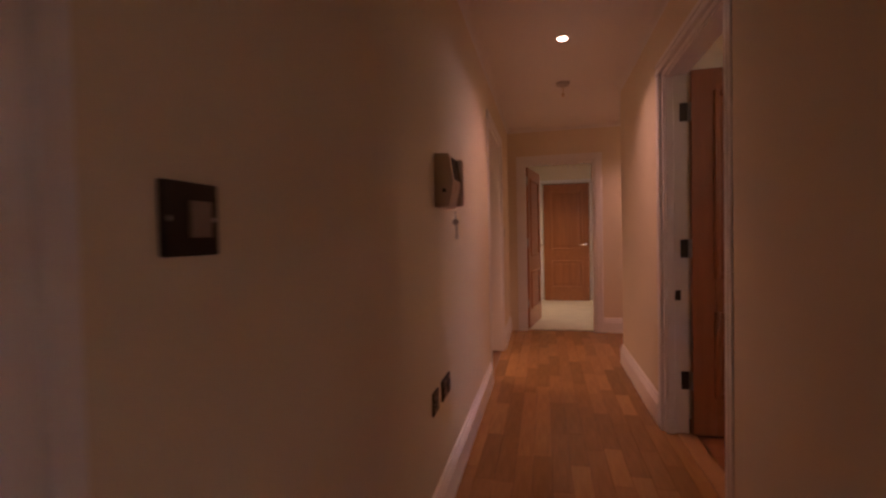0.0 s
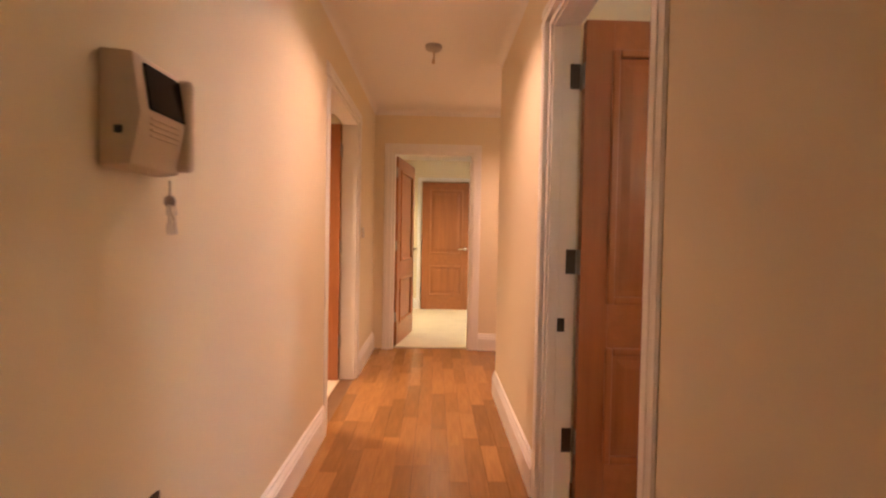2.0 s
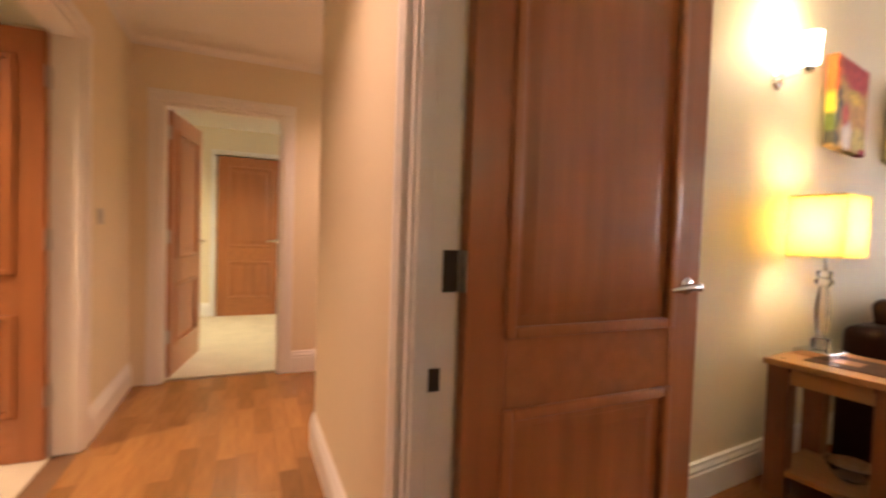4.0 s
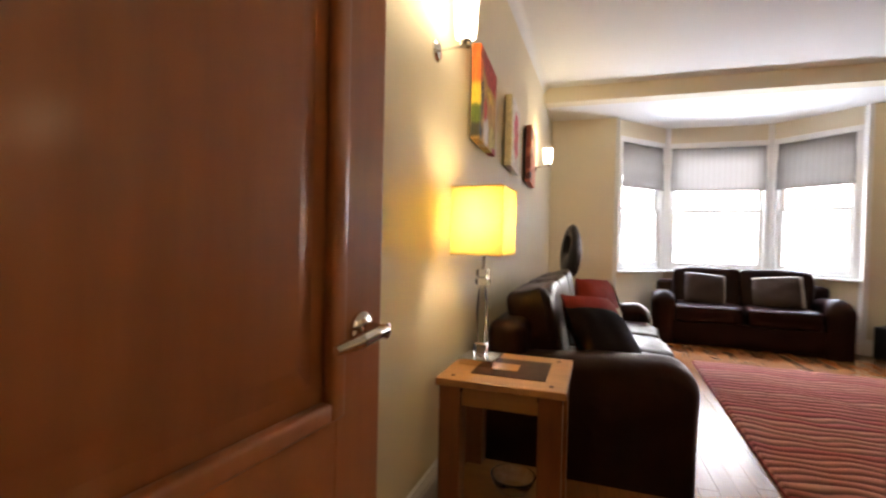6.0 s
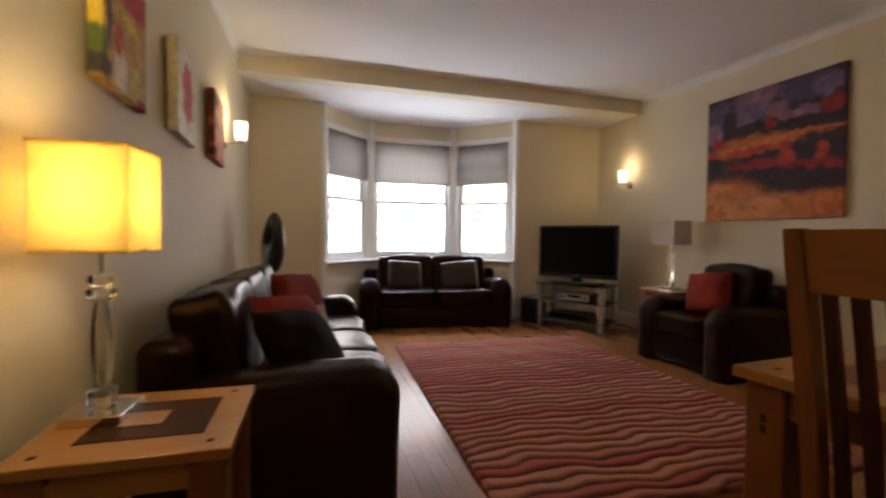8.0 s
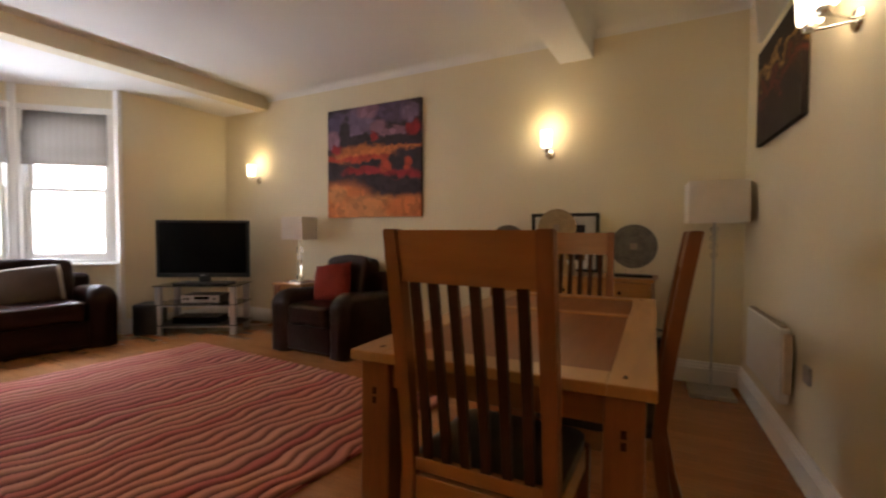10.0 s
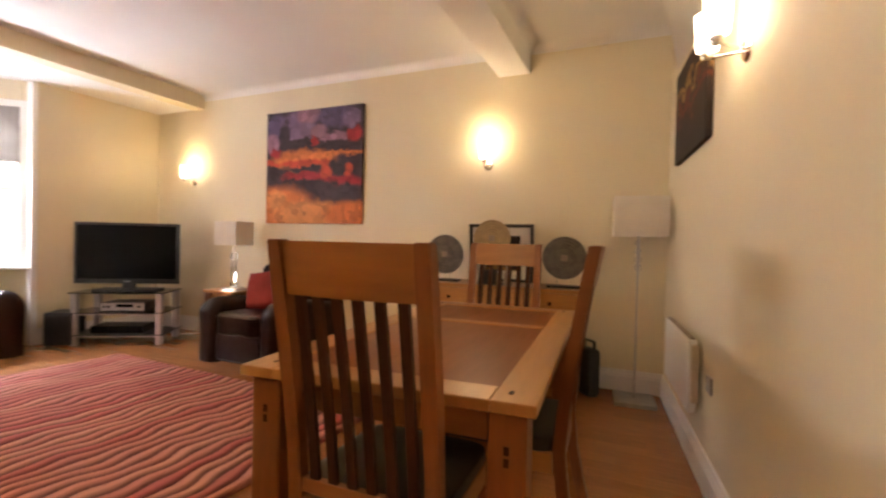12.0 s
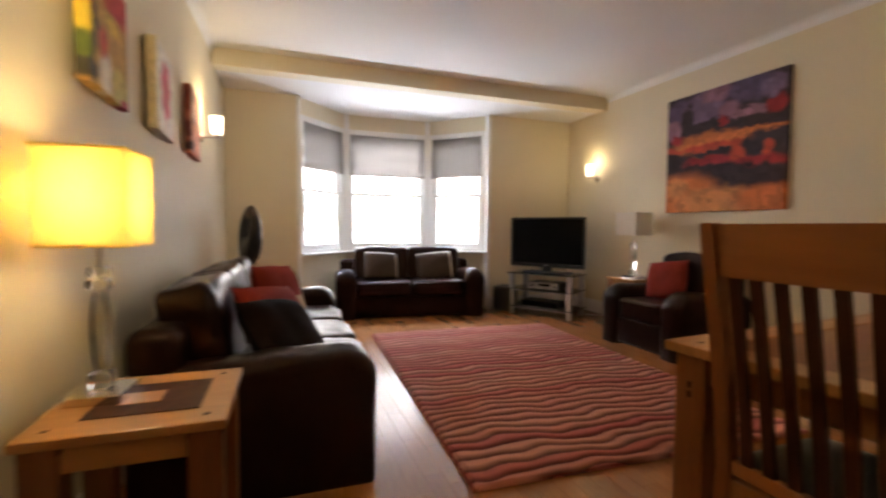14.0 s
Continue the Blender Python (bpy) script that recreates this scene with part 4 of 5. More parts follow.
gold_field = [(0.42, 0.33, 0.32, 0.06, NIGHT), (0.76, 0.27, 0.32, 0.08, NIGHT), (0.15, 0.15, 0.36, 0.19, ORANGE), (0.50, 0.07, 0.40, 0.13, GOLD), (0.88, 0.09, 0.24, 0.11, ORANGE), (0.12, 0.22, 0.12, 0.09, GOLD)]
P4 = painting("red_landscape", 1.245, 1.20, NIGHT, evening_sky + red_hills + gold_field, 0.045, 9.0, 2.3)
OCHRE, LEAF, BARK, IVORY = (0.52, 0.30, 0.08), (0.13, 0.17, 0.03), (0.07, 0.065, 0.05), (0.74, 0.68, 0.58)
P1 = painting("orange_and_yellow_flower", 0.49, 0.475, OCHRE, [
    (0.0, 0.88, 0.12, 0.40, (0.78, 0.17, 0.02)), (0.62, 0.92, 0.55, 0.25, (0.46, 0.045, 0.035)), (0.0, 0.43, 0.06, 0.15, (0.76, 0.55, 0.04)), (0.0, 0.24, 0.09, 0.13, LEAF),
    (0.12, 0.48, 0.06, 0.22, BARK), (0.05, 0.09, 0.09, 0.09, BARK), (0.36, 0.16, 0.17, 0.16, IVORY), (0.30, 0.38, 0.10, 0.14, (0.52, 0.08, 0.05)),
    (0.55, 0.62, 0.22, 0.07, (0.62, 0.40, 0.06)), (0.75, 0.15, 0.26, 0.16, (0.52, 0.42, 0.12)), (0.9, 0.02, 0.16, 0.04, CRIMSON)], 0.05, 6.0, 3.1)
PINK = (0.60, 0.12, 0.16)
P2 = painting("pale_pink_flower", 0.49, 0.475, (0.74, 0.68, 0.60), [(0.0, 0.5, 0.05, 1.2, (0.66, 0.57, 0.34))]
              + [(0.52 + 0.19 * math.cos(a), 0.52 + 0.24 * math.sin(a), 0.14, 0.12, PINK) for a in (0.2, 1.1, 2.0, 2.9, 3.8, 4.7, 5.6)]
              + [(0.52, 0.52, 0.15, 0.17, (0.52, 0.08, 0.11)), (0.52, 0.16, 0.025, 0.16, (0.60, 0.30, 0.30))], 0.06, 8.0, 7.7)
P3 = painting("dark_red_flower", 0.49, 0.475, (0.55, 0.17, 0.09), [
    (0.0, 0.8, 0.05, 0.2, (0.22, 0.05, 0.03)), (0.0, 0.35, 0.05, 0.14, (0.20, 0.045, 0.025)), (0.2, 0.86, 0.2, 0.11, (0.12, 0.03, 0.02)), (0.18, 0.55, 0.15, 0.12, (0.2, 0.03, 0.02)), (0.55, 0.76, 0.2, 0.15, (0.45, 0.10, 0.04)),
    (0.68, 0.28, 0.34, 0.26, (0.62, 0.25, 0.17)), (0.35, 0.4, 0.12, 0.08, (0.50, 0.13, 0.04)), (0.1, 0.1, 0.14, 0.1, (0.03, 0.01, 0.01))], 0.06, 7.0, 1.9)
P5 = picture("dark_abstract", [(0.0, (0.02, 0.012, 0.01)), (0.45, (0.035, 0.018, 0.014)), (0.56, (0.14, 0.03, 0.015)), (0.63, (0.03, 0.015, 0.012)), (0.72, (0.42, 0.24, 0.07)), (0.76, (0.025, 0.012, 0.01)), (1.0, (0.02, 0.01, 0.01))], 5, 0.8, span_=0.6, seed=9.2)
for y, mat, lab in ((2.55, P1, "square canvas painted with an orange and yellow flower"), (3.36, P2, "square pale canvas with a pink flower"), (4.19, P3, "square canvas with a dark red flower")):
    canvas(pose(west_x(y), y, 1.872, 0, 0, -88.0), 0.49, 0.475, mat, lab, 0.05)
canvas(pose(4.75, 3.587, 1.907, 0, 0, 90), 1.245, 1.20, P4, "large square canvas of a red and purple landscape", 0.04)
canvas(pose(3.86, south_y(3.86), 1.98, 0, 0, 5.2), 0.86, 0.58, P5, "dark canvas with gold and red streaks")


# ---------------------------------------------------------------- oak side tables and their lamps
def side_table(m, w, dp, h, label):
    s = thing("side_table", label, "table", m)
    top = bm_new()
    t = 0.028
    rbox(top, -w / 2, w / 2, -dp / 2, dp / 2, h - t, h, 0.004, 2)
    tt = part("top", top, OAK, s, smooth=False)
    part("inlay", box_bm(-w * 0.27, w * 0.33, -dp * 0.28, dp * 0.28, h - 0.002, h + 0.0025, bev=0.0008), WALNUT, tt, "dark walnut inlay")
    part("inlay", box_bm(-w * 0.14, w * 0.08, -dp * 0.10, dp * 0.10, h + 0.0015, h + 0.004, bev=0.0008), OAK, tt)
    for sx in (-1, 1):
        for sy in (-1, 1):
            x, y = sx * (w / 2 - 0.055), sy * (dp / 2 - 0.055)
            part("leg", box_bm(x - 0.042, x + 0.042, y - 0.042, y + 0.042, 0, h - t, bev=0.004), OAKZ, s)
            part("corner_block", box_bm(sx * (w / 2 - 0.10), sx * (w / 2 - 0.012), y - 0.04, y + 0.04, h - t - 0.022, h - t, bev=0.002), WALNUT, s, "dark corner block")
            part("peg", box_bm(x - 0.008, x + 0.008, y - 0.008, y + 0.008, h - 0.001, h + 0.0015, bev=0.0005), WALNUT, tt)
    for y in (-dp / 2 + 0.03, dp / 2 - 0.055):
        part("apron", box_bm(-w / 2 + 0.09, w / 2 - 0.09, y, y + 0.025, h - t - 0.075, h - t, bev=0.002), OAK, s)
    for x in (-w / 2 + 0.03, w / 2 - 0.055):
        part("apron", box_bm(x, x + 0.025, -dp / 2 + 0.09, dp / 2 - 0.09, h - t - 0.075, h - t, bev=0.002), OAKY, s)
    part("shelf", box_bm(-w / 2 + 0.03, w / 2 - 0.03, -dp / 2 + 0.03, dp / 2 - 0.03, 0.10, 0.125, bev=0.003), OAK, s)
    return s


SW = Matrix.Translation((0.335, 1.932, 0)) @ Matrix.Rotation(radians(-1.0), 4, "Z")
side_table(SW, 0.475, 0.472, 0.612, "square oak side table with dark walnut inlay and a low shelf")
bowl = thing("glass_bowl", "small clear glass bowl on the shelf of the side table", "bowl", SW @ pose(0.03, -0.03, 0.125))
bm = bm_new()
lathe(bm, [(0.035, 0), (0.06, 0.012), (0.085, 0.05), (0.09, 0.07), (0.085, 0.07), (0.055, 0.018), (0.01, 0.01)], 28)
part("bowl", bm, CRYSTAL, bowl, smooth=True)


def square_tube(w, z0, z1, t=0.003):
    """An open square shade of half-width w."""
    bm = bm_new()
    r = [[bm.verts.new((sx * k, sy * k, z)) for sx, sy in ((-1, -1), (1, -1), (1, 1), (-1, 1))] for k, z in ((w, z0), (w, z1), (w - t, z1), (w - t, z0))]
    for n in range(4):
        p, q = r[n], r[(n + 1) % 4]
        for i in range(4):
            bm.faces.new((p[i], p[(i + 1) % 4], q[(i + 1) % 4], q[i]))
    return bm


def table_lamp(m, lit, shade_w, shade_h, z_shade, shade_mat, label, side_mat=None):
    d = thing("table_lamp", label, "lamp", m)
    part("base", box_bm(-0.075, 0.075, -0.075, 0.075, 0, 0.03, bev=0.004, seg=2), CHROME, d, "mirror-bright square base")
    bm = bm_new()
    q = Matrix.Rotation(radians(45), 4, "Z")
    lathe(bm, [(0.030, 0.031), (0.036, 0.036), (0.036, 0.078), (0.030, 0.084)], 4, turn=q)
    lathe(bm, [(0.016, 0.084), (0.022, 0.12), (0.027, 0.18), (0.028, 0.215), (0.026, 0.25), (0.020, 0.295), (0.015, 0.321)], 4, turn=q)
    lathe(bm, [(0.030, 0.328), (0.036, 0.333), (0.036, 0.352), (0.030, 0.357)], 4, turn=q)
    lathe(bm, [(0.026, 0.362), (0.031, 0.367), (0.031, 0.390), (0.024, 0.395)], 4, turn=q)
    part("crystal_stem", bm, CRYSTAL, d, "square clear crystal stem in stacked blocks")
    bm = bm_new()
    for z in (0.030, 0.3205, 0.3565):
        lathe(bm, [(0.026, z), (0.026, z + 0.0075)], 4, turn=q)
    part("collar", bm, CHROME, d, "thin chrome collars between the blocks")
    bm = bm_new()
    rod(bm, (0, 0, 0.394), (0, 0, z_shade + 0.10), 0.007)
    part("rod", bm, CHROME, d, smooth=True)
    w, z0, z1 = shade_w / 2, z_shade, z_shade + shade_h
    bm = square_tube(w, z0, z1)
    sh = part("shade", bm, shade_mat, d, "square fabric shade")
    for z in (z0, z1 - 0.008):
        bm = bm_new()
        for x0, x1, y0, y1 in ((-w - 0.002, w + 0.002, -w - 0.002, -w), (-w - 0.002, w + 0.002, w, w + 0.002), (-w - 0.002, -w, -w, w), (w, w + 0.002, -w, w)):
            rbox(bm, x0, x1, y0, y1, z, z + 0.008, 0)
        part("trim", bm, shade_mat, sh)
    part("carrier", box_bm(-w, w, -0.004, 0.004, z0 + 0.02, z0 + 0.024, bev=0), CHROME, sh)
    bm = bm_new()
    lathe(bm, [(0.012, 0.0), (0.028, 0.03), (0.032, 0.06), (0.02, 0.09), (0.004, 0.1)], 16, at=(0, 0, z0 + 0.05))
    part("bulb", bm, BULB if lit else PALE, d, smooth=True)
    if lit:
        lamp("table_lamp_light", m @ Vector((0, 0, z0 + 0.17)), lit, 0.06, (1.0, 0.77, 0.36))
    return d


table_lamp(SW @ pose(-0.13, 0.043, 0.612, 0, 0, -4), 0.75, 0.218, 0.280, 0.455, SHADE_LIT, "crystal table lamp with a square shade glowing yellow")
SE_T = pose(4.47, 4.40, 0, 0, 0, 90)
side_table(SE_T, 0.44, 0.42, 0.585, "oak side table with walnut inlay beside the armchair")
table_lamp(SE_T @ pose(-0.02, 0.03, 0.585, 0, 0, 8), 0, 0.27, 0.25, 0.475, SHADE, "unlit crystal table lamp with an ivory square shade")


# ---------------------------------------------------------------- leather seating
def arm_mesh(x0, width, dp, h):
    """A padded sofa arm: a rounded front and top, softened over both sides, slightly creased."""
    r = min(0.15, h * 0.27)
    prof = [(0.0, z, -1.0, 0.0) for z in (0.0, 0.12, 0.25, h - r)]
    prof += [(r - r * math.cos(radians(a)), h - r + r * math.sin(radians(a)), -math.cos(radians(a)), math.sin(radians(a))) for a in (15, 30, 45, 60, 75, 90)]
    prof += [(y, h - 0.05 * ((y - r) / (dp - r)) ** 1.3, 0.0, 1.0) for y in (dp * 0.3, dp * 0.45, dp * 0.6, dp * 0.8, dp)]
    bm, rings, n = bm_new(), [], 14
    for i in range(n + 1):
        u = -math.cos(math.pi * i / n)
        inset = 0.075 * (1 - math.sqrt(max(0.0, 1 - max(0.0, (abs(u) - 0.15) / 0.85) ** 2.2)))
        row = []
        for y, z, ny, nz in prof:
            bulge = 1 + 0.09 * math.sin(math.pi * min(1, max(0, (z - 0.25) / (h - 0.25))))
            wave = 0.012 * noise.noise(Vector((x0 * 7 + u * 1.5, y * 5, z * 5)))
            row.append(bm.verts.new((x0 + width / 2 + u * width / 2 * bulge, y - ny * inset * 0.6 + ny * wave, max(0.0, z - nz * inset + nz * wave))))
        row.append(bm.verts.new((row[-1].co.x, dp, 0.0)))
        rings.append(row)
    for a, b in zip(rings, rings[1:]):
        for i in range(len(a)):
            k = (i + 1) % len(a)
            bm.faces.new((a[i], a[k], b[k], b[i]))
    bm.faces.new(rings[0][::-1]), bm.faces.new(rings[-1])
    return bm


def sofa(name, m, w, dp, seats, label, category, arm_h=0.60, back_h=0.84, arm_w=0.23, tilt=0):
    """A leather sofa facing -y, its front at y = 0, its left end at x = 0."""
    s = thing(name, label, category, m)
    part("base", box_bm(0.06, w - 0.06, 0.05, dp - 0.06, 0.015, 0.30, bev=0.03, seg=3, top_only=True), LEATHER, s, smooth=True)
    for x0 in (0, w - arm_w):
        part("arm", arm_mesh(x0, arm_w, dp - 0.02, arm_h), LEATHER, s, smooth=True)
    part("back_frame", box_bm(0.05, w - 0.05, dp - 0.20, dp, 0.015, back_h - 0.14, bev=0.06, seg=4, top_only=True), LEATHER, s, smooth=True)
    cw = (w - 2 * arm_w) / seats
    for k in range(seats):
        cx = arm_w + cw * (k + 0.5)
        bm = bm_new()
        puff(bm, cw * 1.01, dp - 0.22, 0.20, (cx, (dp - 0.22) / 2 - 0.012, 0.365), 0.30, 20, dent=0.09)
        part("seat_cushion", bm, LEATHER, s, smooth=True)
        bm = bm_new()
        puff(bm, cw * 1.02, 0.26, back_h - 0.36, (cx, dp - 0.215, (back_h + 0.38) / 2), 0.27, 20, turn=Matrix.Rotation(radians(-11), 4, "X"), dent=0.09)
        part("back_cushion", bm, LEATHER, s, smooth=True)
    part("front_panel", box_bm(arm_w - 0.01, w - arm_w + 0.01, 0.02, 0.07, 0.03, 0.275, bev=0.02, seg=3), LEATHER, s, smooth=True)
    for x in (0.07, w - 0.07):
        for y in (0.08, dp - 0.08):
            bm = bm_new()
            lathe(bm, [(0.025, 0), (0.03, 0.03)], 12, at=(x, y, 0))
            part("foot", bm, BLACK, s)
    return s


SOFA_W = Matrix.Translation((1.115, 2.31, 0)) @ Matrix.Rotation(radians(88.0), 4, "Z")
sofa("sofa", SOFA_W, 2.30, 0.98, 3, "long dark brown leather sofa along the wall", "sofa", 0.60, 0.86, 0.25)
SOFA_N = Matrix.Translation((1.36, 5.85, 0)) @ Matrix.Rotation(radians(-7.0), 4, "Z")
sofa("sofa", SOFA_N, 1.86, 0.78, 2, "dark brown leather two-seat sofa in front of the bay window", "sofa", 0.60, 0.84, 0.24)
CHAIR_E = Matrix.Translation((3.82, 4.14, 0)) @ Matrix.Rotation(radians(-90), 4, "Z")
sofa("armchair", CHAIR_E, 0.96, 0.86, 1, "dark brown leather armchair against the wall", "armchair", 0.585, 0.88, 0.22)


def cushion(m, w, h, t, mat, label, border=None, half=False):
    c = thing("cushion", label, "cushion", m, group="scatter cushions")
    part("cover", pillow(w, h, t), mat, c, smooth=True)
    if border:
        edges = [(w * 0.42, w * 0.49, -h * 0.46, h * 0.46), (-w * 0.47, w * 0.42, h * 0.42, h * 0.485)]
        if half:
            edges = [(-w * 0.47, w * 0.47, -h * 0.47, -h * 0.06), (w * 0.36, w * 0.48, -h * 0.06, h * 0.46)]
        for side, (x0, x1, z0, z1) in ((s_, r_) for s_ in (1, -1) for r_ in edges):
            bm = bm_new()
            n = 8
            g = []
            for j in range(n + 1):
                z = z0 + (z1 - z0) * j / n
                g.append([])
                for i in range(n + 1):
                    x = x0 + (x1 - x0) * i / n
                    u, v = x / (w / 2), z / (h / 2)
                    y = side * (t / 2 * (max(0, 1 - u ** 4) * max(0, 1 - v ** 4)) ** 0.55 * 1.1 + 0.004)
                    g[-1].append(bm.verts.new((x * 0.97, y, z * 0.97)))
            for j in range(n):
                for i in range(n):
                    bm.faces.new((g[j][i], g[j][i + 1], g[j + 1][i + 1], g[j + 1][i]))
            part("border", bm, border, c, smooth=True)
    return c


cushion(SOFA_N @ pose(0.56, 0.35, 0.615, -22, 5, 10), 0.46, 0.40, 0.15, TAUPE, "taupe satin cushion with a pale border", PALE)
cushion(SOFA_N @ pose(1.27, 0.35, 0.615, -22, -6, -12), 0.50, 0.40, 0.15, TAUPE, "taupe satin cushion with a pale border", PALE)
cushion(SOFA_W @ pose(0.42, 0.40, 0.60, -40, 8, -38), 0.46, 0.40, 0.16, SUEDE, "dark brown cushion leaning back on the sofa")
cushion(SOFA_W @ pose(0.60, 0.44, 0.625, -32, 6, -36), 0.47, 0.44, 0.14, RED, "plain brick red cushion behind a dark one")
cushion(SOFA_W @ pose(1.16, 0.44, 0.675, -20, 4, -30), 0.44, 0.44, 0.15, RED, "brick red cushion with a tan lower half", TAN, True)
cushion(CHAIR_E @ pose(0.42, 0.42, 0.640, -20, -8, 10), 0.43, 0.40, 0.15, RED, "plain brick red cushion on the armchair")

# ---------------------------------------------------------------- the rug
RUG = Matrix.Translation((1.475, 2.085, 0.003)) @ Matrix.Rotation(radians(-2.8), 4, "Z")
RW, RL = 2.0, 2.90
rug = thing("rug", "thick rug with carved wavy stripes in reds and tans", "rug", RUG)
nx, ny = 90, 420
xs, ys = np.meshgrid(np.linspace(0, RW, nx + 1), np.linspace(0, RL, ny + 1))
phase = ys / 0.079 + 0.26 * np.sin(xs * 8.5 + 1.6 * np.sin(ys * 3.2)) + 0.20 * np.sin(xs * 3.1 - ys * 6.0 + 1.0) + 0.15 * np.sin(xs * 15.0 + ys * 13.0) + 0.08 * np.sin(xs * 27 - ys * 8)
saw = phase - np.floor(phase)
zs = 0.012 + 0.016 * np.sin(np.pi * np.clip(saw, 0, 1)) ** 0.6
edge = np.minimum.reduce([xs, RW - xs, ys, RL - ys])
zs = np.where(edge < 0.004, 0.0, zs)
vco = np.stack([xs, ys, zs], -1).reshape(-1, 3)
idx = np.arange((nx + 1) * (ny + 1)).reshape(ny + 1, nx + 1)
quads = np.stack([idx[:-1, :-1], idx[:-1, 1:], idx[1:, 1:], idx[1:, :-1]], -1).reshape(-1, 4)
me = bpy.data.meshes.new("surface")
me.from_pydata(vco.tolist(), [], quads.tolist())
att = me.attributes.new("band", "FLOAT", "POINT")
att.data.foreach_set("value", phase.ravel().astype(np.float32))
RUGM = material("carved_wool", (0.5, 0.15, 0.1), 0.95, scale=8, fine=420, bump=0.5, depth=0.003)
rn, rl = RUGM.node_tree.nodes, RUGM.node_tree.links
at_ = rn.new("ShaderNodeAttribute")
at_.attribute_name = "band"
fr_ = rn.new("ShaderNodeMath")
fr_.operation = "FRACT"
rl.new(at_.outputs["Fac"], fr_.inputs[0])
fl_ = rn.new("ShaderNodeMath")
fl_.operation = "FLOOR"
rl.new(at_.outputs["Fac"], fl_.inputs[0])
wn_ = rn.new("ShaderNodeTexWhiteNoise")
wn_.noise_dimensions = "1D"
rl.new(fl_.outputs[0], wn_.inputs["W"])
r1 = rn.new("ShaderNodeValToRGB")
for e, (p, c) in zip(r1.color_ramp.elements, ((0.0, (0.52, 0.122, 0.097)), (1.0, (0.66, 0.295, 0.200)))):
    e.position, e.color = p, (*c, 1)
rl.new(wn_.outputs[0], r1.inputs[0])
# shade painted into the wool colour: deep in each carved groove, uneven on the flanks
groove_shade = rn.new("ShaderNodeValToRGB")
els = groove_shade.color_ramp.elements
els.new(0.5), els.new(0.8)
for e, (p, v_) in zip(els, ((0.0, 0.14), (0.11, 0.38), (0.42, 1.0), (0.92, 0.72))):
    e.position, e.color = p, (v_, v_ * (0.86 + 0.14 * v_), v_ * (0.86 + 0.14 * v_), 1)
rl.new(fr_.outputs[0], groove_shade.inputs[0])
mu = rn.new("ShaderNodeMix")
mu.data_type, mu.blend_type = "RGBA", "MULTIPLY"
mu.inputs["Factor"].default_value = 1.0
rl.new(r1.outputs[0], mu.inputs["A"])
rl.new(groove_shade.outputs[0], mu.inputs["B"])
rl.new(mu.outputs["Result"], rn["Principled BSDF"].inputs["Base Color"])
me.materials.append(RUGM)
me.shade_smooth()
pile = new("surface", me)
pile.parent = rug
part("backing", box_bm(0.003, RW - 0.003, 0.003, RL - 0.003, -0.003, 0.012, bev=0), RED, rug)

# ---------------------------------------------------------------- dining table and chairs
DT = Matrix.Translation((2.752, 1.115, 0)) @ Matrix.Rotation(radians(3.6), 4, "Z")
DL, DW, DH = 1.66, 0.885, 0.768
dt = thing("dining_table", "golden oak dining table with recessed reddish panels and dark pegs", "table", DT)
t, b = 0.032, 0.115
for c in ((-DL / 2, DL / 2, -DW / 2, -DW / 2 + b), (-DL / 2, DL / 2, DW / 2 - b, DW / 2)):
    part("top_rail", box_bm(c[0], c[1], c[2], c[3], DH - t, DH, bev=0.004, seg=2), OAK, dt)
for x in (-DL / 2, DL / 2 - b):
    part("top_end", box_bm(x + (0.0005 if x < 0 else 0), x + b, -DW / 2 + b, DW / 2 - b, DH - t, DH, bev=0.003), OAK, dt)
part("top_bar", box_bm(DL / 2 - 0.655, DL / 2 - 0.585, -DW / 2 + b, DW / 2 - b, DH - t, DH - 0.001, bev=0.003), OAK, dt)
part("top_panel", box_bm(-DL / 2 + b, DL / 2 - 0.655, -DW / 2 + b, DW / 2 - b, DH - t, DH - 0.004, bev=0.001), REDOAK, dt, "reddish inset panel")
part("top_panel", box_bm(DL / 2 - 0.585, DL / 2 - b, -DW / 2 + b, DW / 2 - b, DH - t, DH - 0.004, bev=0.001), REDOAK, dt, "reddish inset panel")
for sx in (-1, 1):
    for sy in (-1, 1):
        x, y = sx * (DL / 2 - 0.075), sy * (DW / 2 - 0.075)
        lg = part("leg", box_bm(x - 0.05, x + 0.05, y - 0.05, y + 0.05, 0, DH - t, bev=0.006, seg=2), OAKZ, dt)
        part("peg", box_bm(x - 0.014, x + 0.014, y - 0.006, y + 0.006, DH - 0.002, DH + 0.001, bev=0.0004), WALNUT, dt)
        for z in (DH - 0.13, DH - 0.16):
            part("peg", box_bm(x + sx * 0.049, x + sx * 0.0515, y - 0.007, y + 0.007, z - 0.011, z + 0.011, bev=0.0004), WALNUT, lg)
for y in (-DW / 2 + 0.05, DW / 2 - 0.075):
    part("apron", box_bm(-DL / 2 + 0.125, DL / 2 - 0.125, y, y + 0.025, DH - t - 0.09, DH - t, bev=0.002), OAK, dt)
for x in (-DL / 2 + 0.05, DL / 2 - 0.075):
    part("apron", box_bm(x, x + 0.025, -DW / 2 + 0.125, DW / 2 - 0.125, DH - t - 0.09, DH - t, bev=0.002), OAKY, dt)


